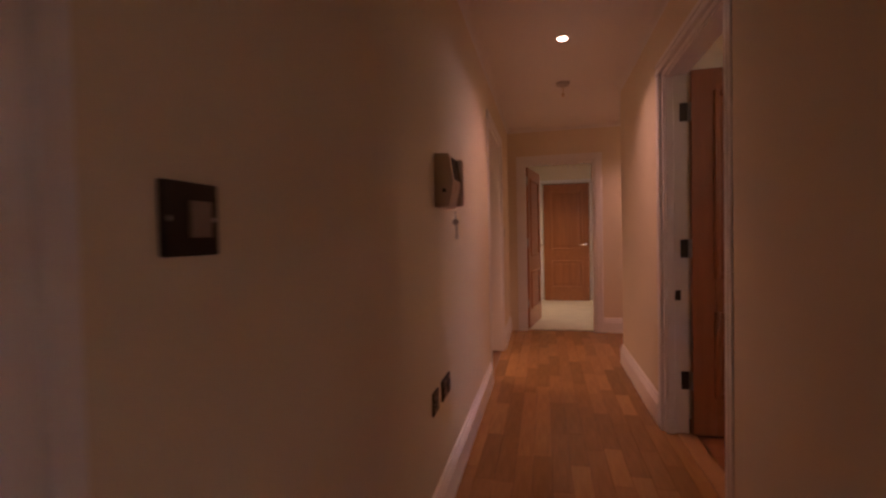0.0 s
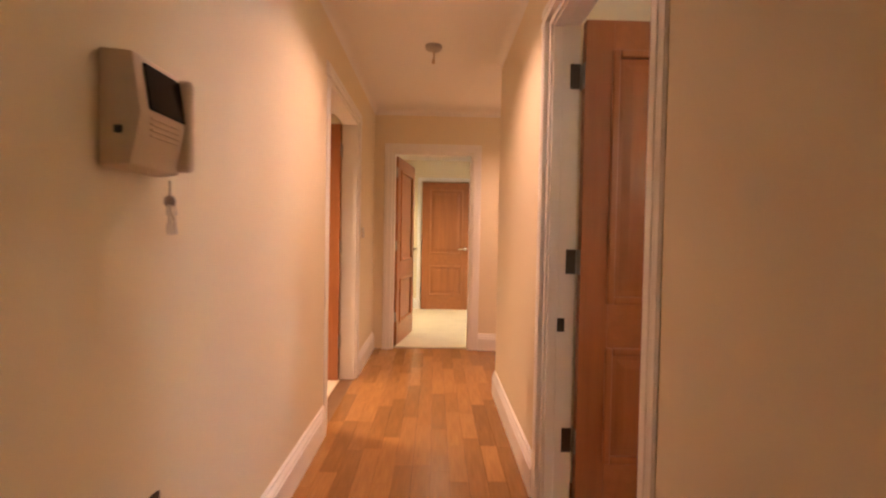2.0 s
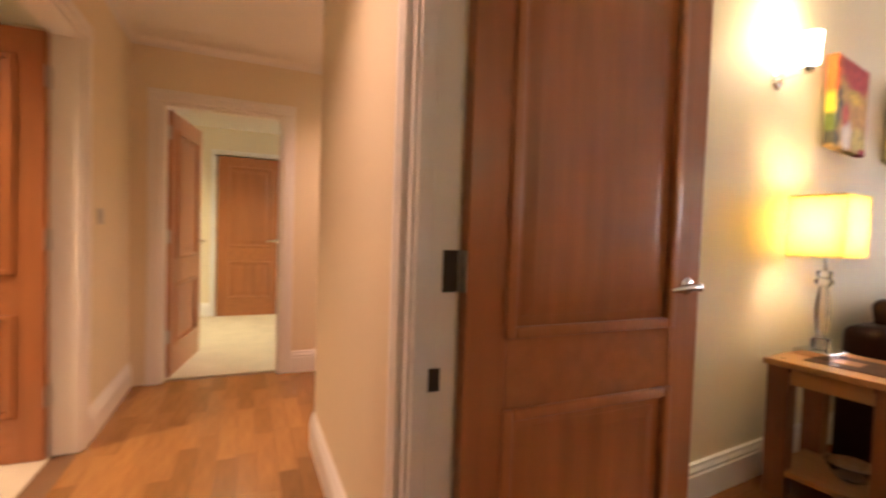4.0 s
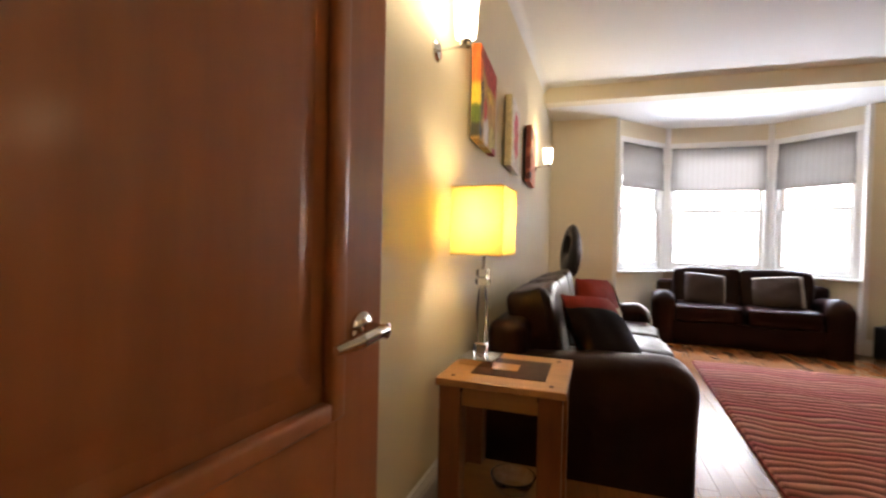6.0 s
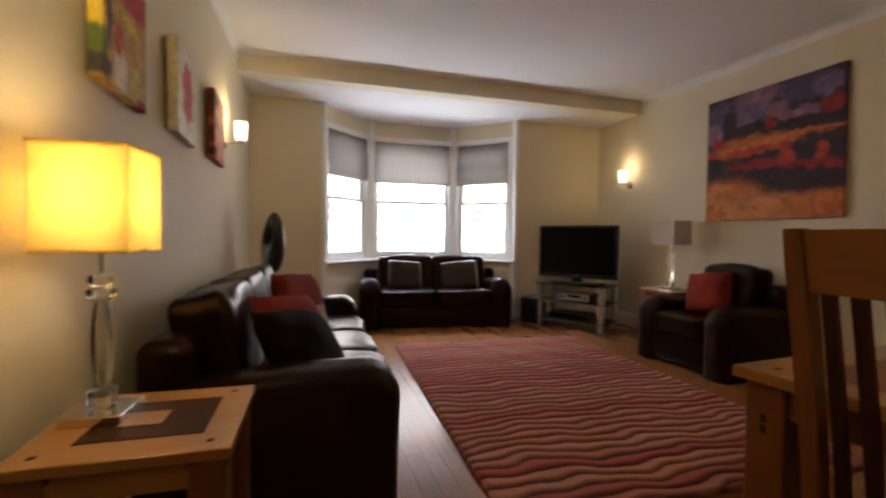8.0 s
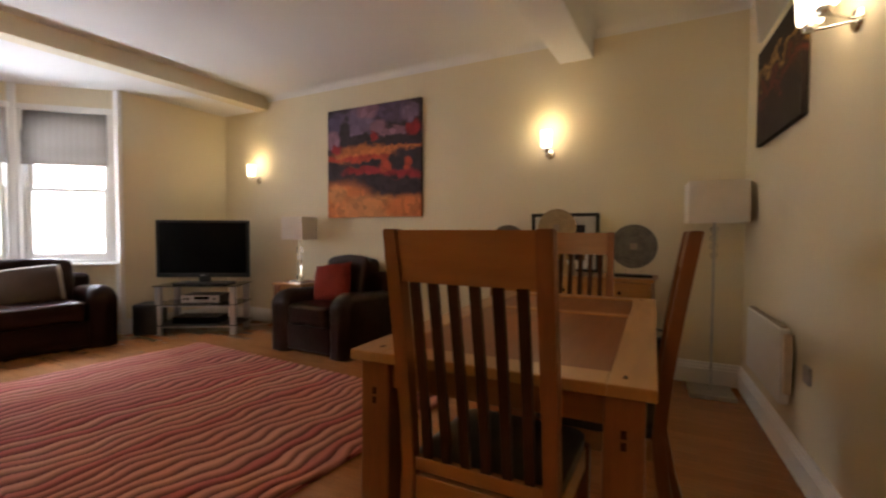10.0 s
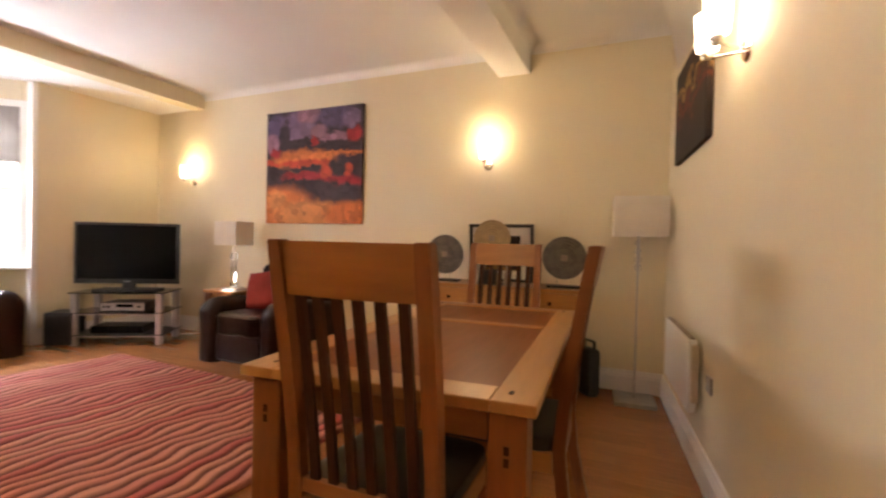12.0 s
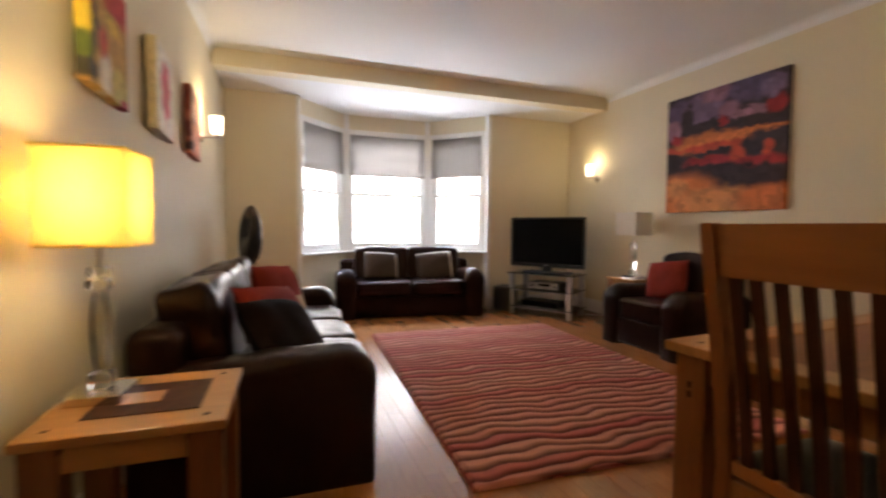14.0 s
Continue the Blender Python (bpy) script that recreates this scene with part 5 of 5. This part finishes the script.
def dining_chair():
    """A tall slat-back chair facing +x, its back posts at x = 0, its middle at y = 0."""
    c = thing("dining_chair", "tall oak slat-back dining chair with a dark seat", "chair", group="chairs round the table")
    w, h = 0.465, 1.148
    lean = lambda z: -0.10 * max(0.0, (z - 0.45) / 0.7) ** 1.3 - 0.085 * max(0, (0.45 - z) / 0.45) ** 1.6
    for sy in (-1, 1):
        bm = bm_new()
        rows = []
        for z in (0, 0.15, 0.3, 0.45, 0.6, 0.75, 0.9, 1.05, h):
            x, y = lean(z), sy * (w / 2 - 0.022)
            k = 0.021
            rows.append([bm.verts.new((x + a * k, y + b_ * k, z)) for a, b_ in ((-1, -1), (1, -1), (1, 1), (-1, 1))])
        for p, q in zip(rows, rows[1:]):
            for i in range(4):
                bm.faces.new((p[i], p[(i + 1) % 4], q[(i + 1) % 4], q[i]))
        bm.faces.new(list(reversed(rows[0]))), bm.faces.new(rows[-1])
        bmesh.ops.bevel(bm, geom=[e for e in bm.edges if abs((e.verts[0].co - e.verts[1].co).z) > 0.05 or e.verts[0].co.z > h - 0.01], offset=0.004, segments=2, affect="EDGES")
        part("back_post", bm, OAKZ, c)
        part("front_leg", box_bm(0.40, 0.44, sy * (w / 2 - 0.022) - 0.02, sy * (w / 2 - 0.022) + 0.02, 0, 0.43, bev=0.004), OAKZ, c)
        part("side_rail", box_bm(0.02, 0.40, sy * (w / 2 - 0.022) - 0.011, sy * (w / 2 - 0.022) + 0.011, 0.36, 0.43, bev=0.002), OAK, c)
    bm = bm_new()
    n = 10
    g = []
    for j in range(n + 1):
        y = -w / 2 + 0.043 + (w - 0.086) * j / n
        bow = -0.018 * (1 - (2 * j / n - 1) ** 2)
        g.append([bm.verts.new((lean(z) + bow + dx, y, z)) for z, dx in ((1.005, -0.012), (1.145, -0.012), (1.145, 0.012), (1.005, 0.012))])
    for p, q in zip(g, g[1:]):
        for i in range(4):
            bm.faces.new((p[i], p[(i + 1) % 4], q[(i + 1) % 4], q[i]))
    bm.faces.new(list(reversed(g[0]))), bm.faces.new(g[-1])
    part("top_rail", bm, OAKY, c)
    part("lower_rail", box_bm(-0.013, 0.011, -w / 2 + 0.043, w / 2 - 0.043, 0.445, 0.485, bev=0.002), OAKY, c)
    for k in range(6):
        y = -w / 2 + 0.043 + (w - 0.086) * (k + 0.62) / 6.24
        bm = bm_new()
        rows = []
        for z in (0.48, 0.60, 0.74, 0.88, 1.01):
            bow = -0.018 * (1 - (2 * y / (w - 0.086)) ** 2) * (z - 0.48) / 0.53
            rows.append([bm.verts.new((lean(z) + bow + a, y + b_, z)) for a, b_ in ((-0.007, -0.014), (0.007, -0.014), (0.007, 0.014), (-0.007, 0.014))])
        for p, q in zip(rows, rows[1:]):
            for i in range(4):
                bm.faces.new((p[i], p[(i + 1) % 4], q[(i + 1) % 4], q[i]))
        bm.faces.new(list(reversed(rows[0]))), bm.faces.new(rows[-1])
        part("slat", bm, WALNUT, c, "dark-stained slat")
    part("front_rail", box_bm(0.41, 0.432, -w / 2 + 0.042, w / 2 - 0.042, 0.36, 0.43, bev=0.002), OAKY, c)
    part("rear_rail", box_bm(-0.012, 0.012, -w / 2 + 0.043, w / 2 - 0.043, 0.36, 0.43, bev=0.002), OAKY, c)
    bm = bm_new()
    puff(bm, 0.43, w - 0.02, 0.055, (0.225, 0, 0.452), 0.25, 14)
    part("seat", bm, SEAT, c, "dark leather seat pad", True)
    return c


ch = dining_chair()
ch.matrix_basis = Matrix.Translation((1.905, 1.066, 0)) @ Matrix.Rotation(radians(1.0), 4, "Z")
copy_thing(ch, Matrix.Translation((3.66, 1.20, 0)) @ Matrix.Rotation(radians(184), 4, "Z"))
copy_thing(ch, Matrix.Translation((2.68, 0.655, 0)) @ Matrix.Rotation(radians(93), 4, "Z"))

# ---------------------------------------------------------------- sideboard and what stands on it
SB = Matrix.Translation((4.30, 1.42, 0)) @ Matrix.Rotation(radians(90), 4, "Z")
SBL, SBD, SBH = 1.28, 0.42, 0.815
sb = thing("sideboard", "oak sideboard against the wall behind the dining table", "sideboard", SB)
part("top", box_bm(-SBL / 2, SBL / 2, -0.43, 0.01, SBH - 0.028, SBH, bev=0.004, seg=2), OAK, sb)
part("carcass", box_bm(-SBL / 2 + 0.02, SBL / 2 - 0.02, -0.42, -0.022, 0.06, SBH - 0.028, bev=0.003), OAK, sb)
part("plinth", box_bm(-SBL / 2 + 0.03, SBL / 2 - 0.03, -0.41, -0.03, 0, 0.06, bev=0.002), OAK, sb)
for k in range(3):
    x0 = -SBL / 2 + 0.03 + k * (SBL - 0.06) / 3
    x1 = x0 + (SBL - 0.06) / 3 - 0.008
    dr = part("drawer", box_bm(x0 + 0.004, x1, -0.022, -0.004, SBH - 0.19, SBH - 0.035, bev=0.003), OAK, sb)
    bm = bm_new()
    lathe(bm, [(0.006, 0), (0.006, 0.012), (0.014, 0.016), (0.014, 0.022), (0.004, 0.026)], 16, turn=Matrix.Translation(((x0 + x1) / 2, -0.004, SBH - 0.11)) @ Matrix.Rotation(radians(-90), 4, "X"))
    part("knob", bm, WALNUT, dr, smooth=True)
    dd = part("door", box_bm(x0 + 0.004, x1, -0.022, -0.004, 0.07, SBH - 0.20, bev=0.003), OAKZ, sb)
    part("panel", box_bm(x0 + 0.07, x1 - 0.066, -0.006, 0.000, 0.14, SBH - 0.27, bev=0.003), REDOAK, dd)
    bm = bm_new()
    lathe(bm, [(0.006, 0), (0.006, 0.012), (0.014, 0.016), (0.014, 0.022), (0.004, 0.026)], 16, turn=Matrix.Translation((x1 - 0.03, -0.004, 0.45)) @ Matrix.Rotation(radians(-90), 4, "X"))
    part("knob", bm, WALNUT, dd, smooth=True)


def disc_ornament(m, r, mat, label, lift=0.065):
    """A ridged round disc on edge, on two clear pegs over a black base, facing +y."""
    d = thing("disc_ornament", label, "ornament", m, group="ornaments on the sideboard")
    part("base", box_bm(-0.13, 0.13, -0.045, 0.045, 0, 0.018, bev=0.003), BLACK, d, "black plinth")
    for x in (-0.055, 0.055):
        bm = bm_new()
        rod(bm, (x, 0, 0.018), (x, 0, lift + r * 0.16), 0.007)
        part("peg", bm, CRYSTAL, d, smooth=True)
    bm = bm_new()
    prof = [(r * 0.98, -0.012), (r, 0.0)]
    n = 12
    for k in range(n):
        q = r * (1 - 0.85 * (k + 0.5) / n)
        prof += [(q + r * 0.03, 0.014 + 0.006 * (k % 2)), (q, 0.014 + 0.006 * ((k + 1) % 2))]
    prof += [(r * 0.05, 0.022)]
    c = Matrix.Translation((0, 0, lift + r)) @ Matrix.Rotation(radians(-90), 4, "X")
    lathe(bm, prof, 40, turn=c)
    dk = part("disc", bm, mat, d, smooth=True)
    bm = bm_new()
    rbox(bm, -0.024, 0.024, -0.024, 0.024, 0.018, 0.032, 0.004, turn=c)
    part("boss", bm, PALE, dk, "pale square boss")
    return d


TOPZ = SBH
disc_ornament(pose(4.45, 0.935, TOPZ, 0, 0, 97), 0.165, STONE, "round ridged grey disc ornament on clear pegs")
disc_ornament(pose(4.45, 1.93, TOPZ, 0, 0, 92), 0.165, STONE, "round ridged grey disc ornament on clear pegs")
disc_ornament(pose(4.40, 1.50, TOPZ, 0, 0, 95), 0.15, SAND, "round pale sandstone disc ornament on clear pegs", 0.22)
pf = thing("framed_print", "framed print with a wide pale mount and black frame", "picture", pose(4.735, 1.505, TOPZ, 0, 0, 90) @ pose(0, 0, 0, -5, 0, 0))
fw, fh = 0.57, 0.50
fb = bm_new()
for c in ((-fw / 2, -fw / 2 + 0.028, 0, fh), (fw / 2 - 0.028, fw / 2, 0, fh), (-fw / 2 + 0.028, fw / 2 - 0.028, 0, 0.028), (-fw / 2 + 0.028, fw / 2 - 0.028, fh - 0.028, fh)):
    rbox(fb, c[0], c[1], 0.02, 0.045, c[2], c[3], 0.003)
part("frame", fb, BLACK, pf, "black frame")
part("mount", box_bm(-fw / 2 + 0.02, fw / 2 - 0.02, 0.022, 0.03, 0.02, fh - 0.02, bev=0), PAPER, pf)
part("print", box_bm(-0.17, 0.17, 0.0285, 0.0315, 0.10, 0.40, bev=0), P5, pf)
for k, (x, z, hh, mt) in enumerate(((4.36, 1.62, 0.13, SILVER), (4.37, 1.56, 0.15, PALE), (4.35, 1.42, 0.14, TAN), (4.36, 1.36, 0.16, PALE))):
    bt = thing("bottle", "small pale bottle standing on the sideboard", "bottle", pose(x, z, TOPZ))
    bm = bm_new()
    lathe(bm, [(0.02, 0), (0.024, 0.01), (0.024, hh * 0.55), (0.01, hh * 0.75), (0.01, hh), (0.004, hh + 0.002)], 16)
    part("body", bm, mt, bt, smooth=True)
bx = thing("black_box", "small black box on the sideboard", "box", pose(4.36, 1.50, TOPZ))
part("box", box_bm(-0.05, 0.05, -0.045, 0.045, 0, 0.10, bev=0.004), BLACK, bx)
part("lid", box_bm(-0.053, 0.053, -0.048, 0.048, 0.10, 0.115, bev=0.003), BLACK, bx)

# ---------------------------------------------------------------- floor lamp, heater, bag
fl = thing("floor_lamp", "tall floor lamp with a square ivory shade and steel base", "lamp", pose(4.50, 0.415, 0, 0, 0, 5))
part("base", box_bm(-0.14, 0.14, -0.14, 0.14, 0, 0.03, bev=0.004, seg=2), STEEL, fl, "square steel base")
bm = bm_new()
rod(bm, (0, 0, 0.03), (0, 0, 1.26), 0.008)
part("pole", bm, STEEL, fl, smooth=True)
bm = bm_new()
for z in (0.99, 1.05, 1.11, 1.17):
    lathe(bm, [(0.008, z - 0.028), (0.024, z - 0.012), (0.024, z + 0.012), (0.008, z + 0.028)], 8)
part("crystal", bm, CRYSTAL, fl, "clear crystal beads")
w = 0.178
fs = part("shade", square_tube(w, 1.218, 1.50), SHADE, fl, "square ivory fabric shade")
part("carrier", box_bm(-w, w, -0.004, 0.004, 1.255, 1.259, bev=0), STEEL, fs)

hm = Matrix.Translation((3.86, south_y(3.86), 0)) @ Matrix.Rotation(math.atan2(S1[1] - S0[1], S1[0] - S0[0]), 4, "Z")
ht = thing("panel_heater", "white electric panel heater fixed low on the wall", "heater", hm)
part("casing", box_bm(-0.34, 0.41, 0.018, 0.062, 0.30, 0.675, bev=0.010, seg=3), WHITE, ht, smooth=True)
part("grille", box_bm(-0.32, 0.39, 0.026, 0.052, 0.675, 0.685, bev=0.002), PALE, ht)
for x in (-0.2, 0.2):
    part("bracket", box_bm(x - 0.02, x + 0.02, 0.0, 0.03, 0.34, 0.62, bev=0.002), STEEL, ht)
part("control_box", box_bm(-0.375, -0.34, 0.016, 0.050, 0.36, 0.655, bev=0.008, seg=2), BEIGE, ht)
part("spur_switch", box_bm(-0.58, -0.50, 0.0, 0.012, 0.47, 0.55, bev=0.002), STEEL, ht)
wall_plate("wall_socket", "dark bronze single wall socket above the skirting", "socket", Matrix.Translation((2.44, south_y(2.44), 0.37)) @ Matrix.Rotation(radians(5.2), 4, "Z"), 0.146, 0.086,
           [(-0.058, -0.012, -0.028, 0.012, BLACK, "outlet"), (0.012, 0.058, -0.028, 0.012, BLACK, "outlet")])
bag = thing("laptop_bag", "black soft laptop bag standing on the floor", "bag", pose(4.52, 0.74, 0, 0, 0, 40))
bm = bm_new()
puff(bm, 0.17, 0.10, 0.36, (0, 0, 0.178), 0.3, 14, dent=0.06)
part("bag", bm, BLACK, bag, smooth=True)
bm = bm_new()
rbox(bm, -0.07, -0.055, -0.01, 0.01, 0.34, 0.42, 0.003)
rbox(bm, 0.055, 0.07, -0.01, 0.01, 0.34, 0.42, 0.003)
rbox(bm, -0.07, 0.07, -0.01, 0.01, 0.41, 0.425, 0.004)
part("handle", bm, BLACK, bag)

# ---------------------------------------------------------------- television on its glass stand
TVM = Matrix.Translation((4.02, 5.46, 0)) @ Matrix.Rotation(math.atan2(-0.814, 0.514), 4, "Z")
st = thing("tv_stand", "glass and silver television stand with three shelves", "tv stand", TVM)
for x in (-0.40, 0.40):
    for y in (-0.20, 0.20):
        part("leg", box_bm(x - 0.03, x + 0.03, y - 0.03, y + 0.03, 0, 0.535, bev=0.006, seg=2), SILVER, st)
for z, nm in ((0.535, "top_glass"), (0.33, "shelf_glass"), (0.10, "shelf_glass")):
    part(nm, box_bm(-0.45, 0.45, -0.24, 0.24, z, z + 0.010, bev=0.002), BLACK if z < 0.2 else SMOKED, st)
for z in (0.10, 0.33):
    for y in (-0.2, 0.2):
        part("cross_bar", box_bm(-0.37, 0.37, y - 0.012, y + 0.012, z - 0.02, z, bev=0.002), SILVER, st)
tv = thing("television", "large flat television with a dark blank screen", "television", TVM @ pose(0, 0.02, 0.545))
part("stand", box_bm(-0.30, 0.30, -0.13, 0.13, 0, 0.018, bev=0.005, seg=2), BLACK, tv)
part("neck", box_bm(-0.06, 0.06, -0.02, 0.03, 0.018, 0.12, bev=0.004), BLACK, tv)
part("housing", box_bm(-0.46, 0.46, -0.01, 0.06, 0.12, 0.68, bev=0.02, seg=2), BLACK, tv)
fb = bm_new()
for c in ((-0.515, -0.485, 0.075, 0.728), (0.485, 0.515, 0.075, 0.728), (-0.485, 0.485, 0.075, 0.125), (-0.485, 0.485, 0.70, 0.728)):
    rbox(fb, c[0], c[1], -0.045, -0.010, c[2], c[3], 0.003)
part("bezel", fb, BLACK, tv)
part("screen", box_bm(-0.486, 0.486, -0.035, -0.012, 0.12, 0.705, bev=0), SCREEN, tv, "dark glossy screen")
part("badge", box_bm(-0.03, 0.03, -0.0465, -0.0445, 0.096, 0.104, bev=0), SILVER, tv)
av = thing("av_receiver", "silver and black amplifier on the middle shelf", "amplifier", TVM @ pose(0.02, 0, 0.34))
part("case", box_bm(-0.21, 0.21, -0.14, 0.16, 0.008, 0.09, bev=0.004), BLACK, av)
part("front", box_bm(-0.21, 0.21, -0.152, -0.14, 0.008, 0.09, bev=0.003), SILVER, av)
part("display", box_bm(-0.06, 0.10, -0.1535, -0.151, 0.045, 0.075, bev=0), SCREEN, av)
for x in (-0.17, -0.13, 0.16):
    bm = bm_new()
    lathe(bm, [(0.014, 0), (0.013, 0.012), (0.004, 0.013)], 16, turn=Matrix.Translation((x, -0.152, 0.05)) @ Matrix.Rotation(radians(90), 4, "X"))
    part("knob", bm, BLACK, av, smooth=True)
for x in (-0.18, 0.18):
    part("foot", box_bm(x - 0.02, x + 0.02, -0.10, 0.10, 0, 0.008, bev=0), BLACK, av)
bxs = thing("set_top_box", "black set-top box on the lowest shelf", "media box", TVM @ pose(-0.03, 0, 0.11))
part("case", box_bm(-0.25, 0.25, -0.15, 0.12, 0, 0.075, bev=0.004), BLACK, bxs)
part("front", box_bm(-0.25, 0.25, -0.158, -0.15, 0.004, 0.07, bev=0.002), SCREEN, bxs)
sw = thing("subwoofer", "black subwoofer box on the floor beside the stand", "speaker", pose(3.64, 5.86, 0, 0, 0, -50))
part("cabinet", box_bm(-0.12, 0.12, -0.15, 0.15, 0.012, 0.34, bev=0.008, seg=2), BLACK, sw)
part("grille", box_bm(-0.105, 0.105, -0.16, -0.15, 0.03, 0.325, bev=0.004), BLACK, sw)
for x in (-0.09, 0.09):
    for y in (-0.11, 0.11):
        bm = bm_new()
        lathe(bm, [(0.012, 0), (0.014, 0.012)], 10, at=(x, y, 0))
        part("foot", bm, BLACK, sw)
wall_plate("wall_socket", "pale double wall socket with plugs beside the television", "socket", pose(4.75, 4.98, 0.46, 0, 0, 90), 0.146, 0.086,
           [(-0.06, -0.015, -0.035, 0.03, BLACK, "plug"), (0.01, 0.05, -0.03, 0.03, WHITE, "plug")], WHITE)
cb = thing("power_cable", "white cables trailing from the socket to the floor", "cable", pose(4.70, 4.98, 0))
bm = bm_new()
pts = [(0.03, 0.0, 0.43), (0.0, 0.02, 0.25), (-0.01, 0.06, 0.10), (-0.05, 0.14, 0.008), (-0.2, 0.3, 0.006)]
for p, q in zip(pts, pts[1:]):
    rod(bm, p, q, 0.005, 8)
part("cable", bm, WHITE, cb, smooth=True)

# tall dark sculpture standing behind the far end of the long sofa
sc_ = thing("disc_sculpture", "tall dark glossy disc sculpture on a slim stand", "sculpture", pose(0.46, 5.05, 0, 0, 0, -66))
part("base", box_bm(-0.10, 0.10, -0.10, 0.10, 0, 0.03, bev=0.006, seg=2), BLACK, sc_)
bm = bm_new()
rod(bm, (0, 0, 0.03), (0, 0, 0.86), 0.014)
part("stem", bm, BLACK, sc_, smooth=True)
bm = bm_new()
R0, r0 = 0.135, 0.085
tt_ = Matrix.Translation((0.01, 0, 1.07)) @ Matrix.Rotation(radians(10), 4, "Y") @ Matrix.Rotation(radians(90), 4, "X") @ Matrix.Diagonal((0.85, 1.35, 0.7, 1))
fat = lambda a_: r0 * (1 - 0.35 * math.sin(a_))
rings = [[bm.verts.new(tt_ @ Vector(((R0 + fat(a_) * math.cos(b_)) * math.cos(a_), (R0 + fat(a_) * math.cos(b_)) * math.sin(a_), fat(a_) * math.sin(b_)))) for b_ in [2 * math.pi * j / 12 for j in range(12)]] for a_ in [2 * math.pi * i / 36 for i in range(36)]]
for i in range(36):
    for j in range(12):
        bm.faces.new((rings[i][j], rings[(i + 1) % 36][j], rings[(i + 1) % 36][(j + 1) % 12], rings[i][(j + 1) % 12]))
part("ring", bm, material("dark_glazed_ceramic", (0.03, 0.024, 0.024), 0.18, bump=0.1, fine=40), sc_, smooth=True)


# ---------------------------------------------------------------- floor strips
def strip_mesh(w, l):
    bm = bm_new()
    a = [bm.verts.new(p) for p in ((0.0002, 0.0002, -0.004), (l - 0.0002, 0.0002, -0.004), (l - 0.0002, w - 0.0002, -0.004), (0.0002, w - 0.0002, -0.004))]
    b_ = [bm.verts.new(p) for p in ((0.0007, 0.0007, 0), (l - 0.0007, 0.0007, 0), (l - 0.0007, w - 0.0007, 0), (0.0007, w - 0.0007, 0))]
    bm.faces.new(b_)
    for i in range(4):
        bm.faces.new((a[i], a[(i + 1) % 4], b_[(i + 1) % 4], b_[i]))
    me_ = bpy.data.meshes.new("strip")
    bm.to_mesh(me_)
    bm.free()
    me_.materials.append(FLOOR)
    return me_


floor_hall = thing("floor_hall", "warm oak strip floor", "floor", HALL, kind="structure")
LENS = (0.36, 0.48, 0.60)
STRIPS = [strip_mesh(0.088, l) for l in LENS]
rnd = random.Random(4)
rest = []
y = HY0 - 0.004
while y < 0.74:
    x = -2.54 - rnd.random() * 0.4
    while x < 4.28:
        k = rnd.randrange(3)
        x2 = x + LENS[k]
        if x > -2.55 and x2 < 4.29 and (y < HY1 + 0.10 or x2 < -1.2):
            if x2 < 2.1 and y < HY1 + 0.02:
                ob = new("strip", STRIPS[k])
                ob.parent, ob.location = floor_hall, (x, y, 0)
            else:
                rest.append((x, x2, y))
        elif (y < HY1 + 0.10 or x2 < -0.9) and x2 > -2.54:
            rest.append((max(x, -2.54), min(x2, 4.29 if y < HY1 + 0.1 else -1.2), y))
        x = x2
    y += 0.088


def strip_sheet(name, cells, mat, parent):
    vs_, fs_ = [], []
    for x0, x1, y0, y1 in cells:
        n = len(vs_)
        g, h = 0.0002, 0.0007
        vs_ += [(x0 + g, y0 + g, -0.004), (x1 - g, y0 + g, -0.004), (x1 - g, y1 - g, -0.004), (x0 + g, y1 - g, -0.004),
                (x0 + h, y0 + h, 0), (x1 - h, y0 + h, 0), (x1 - h, y1 - h, 0), (x0 + h, y1 - h, 0)]
        fs_ += [(n + 4, n + 5, n + 6, n + 7)] + [(n + i, n + (i + 1) % 4, n + 4 + (i + 1) % 4, n + 4 + i) for i in range(4)]
    me_ = bpy.data.meshes.new(name)
    me_.from_pydata(vs_, [], fs_)
    me_.materials.append(mat)
    ob = new(name, me_)
    ob.parent = parent
    return tagged(ob, kind="stuff")


strip_sheet("strip_rest", [(a, b_, y0, y0 + 0.088) for a, b_, y0 in rest], material("oak_floor_strip_rest", (0.39, 0.185, 0.052), 0.26, scale=3, vary=0.16, fine=40, stretch=(2, 22, 1), bump=0.05, per_island=0.22, depth=0.0002), floor_hall)
in_hall(setting("threshold", box_bm(0.170, DOOR_X1 - 0.018, -0.070, 0.022, -0.003, 0.006, bev=0.003, seg=2), OAK))
floor_room = thing("floor_room", "oak strip floor, laid lengthways", "floor", pose(0, 0, 0), kind="structure")
cells = []
x = -0.18
while x < 4.76:
    y = -0.22 - rnd.random() * 0.4
    while y < 6.9:
        y2 = y + rnd.choice(LENS)
        lo = -0.02 if 0.1 < x < 0.95 else (0.02 if x < 0.1 else south_y(x) - 0.01)
        lo = max(y, lo if x < 0.1 or x > 0.95 else -0.014 - (x - 0.15) * 0.13)
        if y2 > lo + 0.01:
            cells.append((x, x + 0.088, lo, y2))
        y = y2
    x += 0.088
strip_sheet("strip_rest", cells, FLOOR2, floor_room)
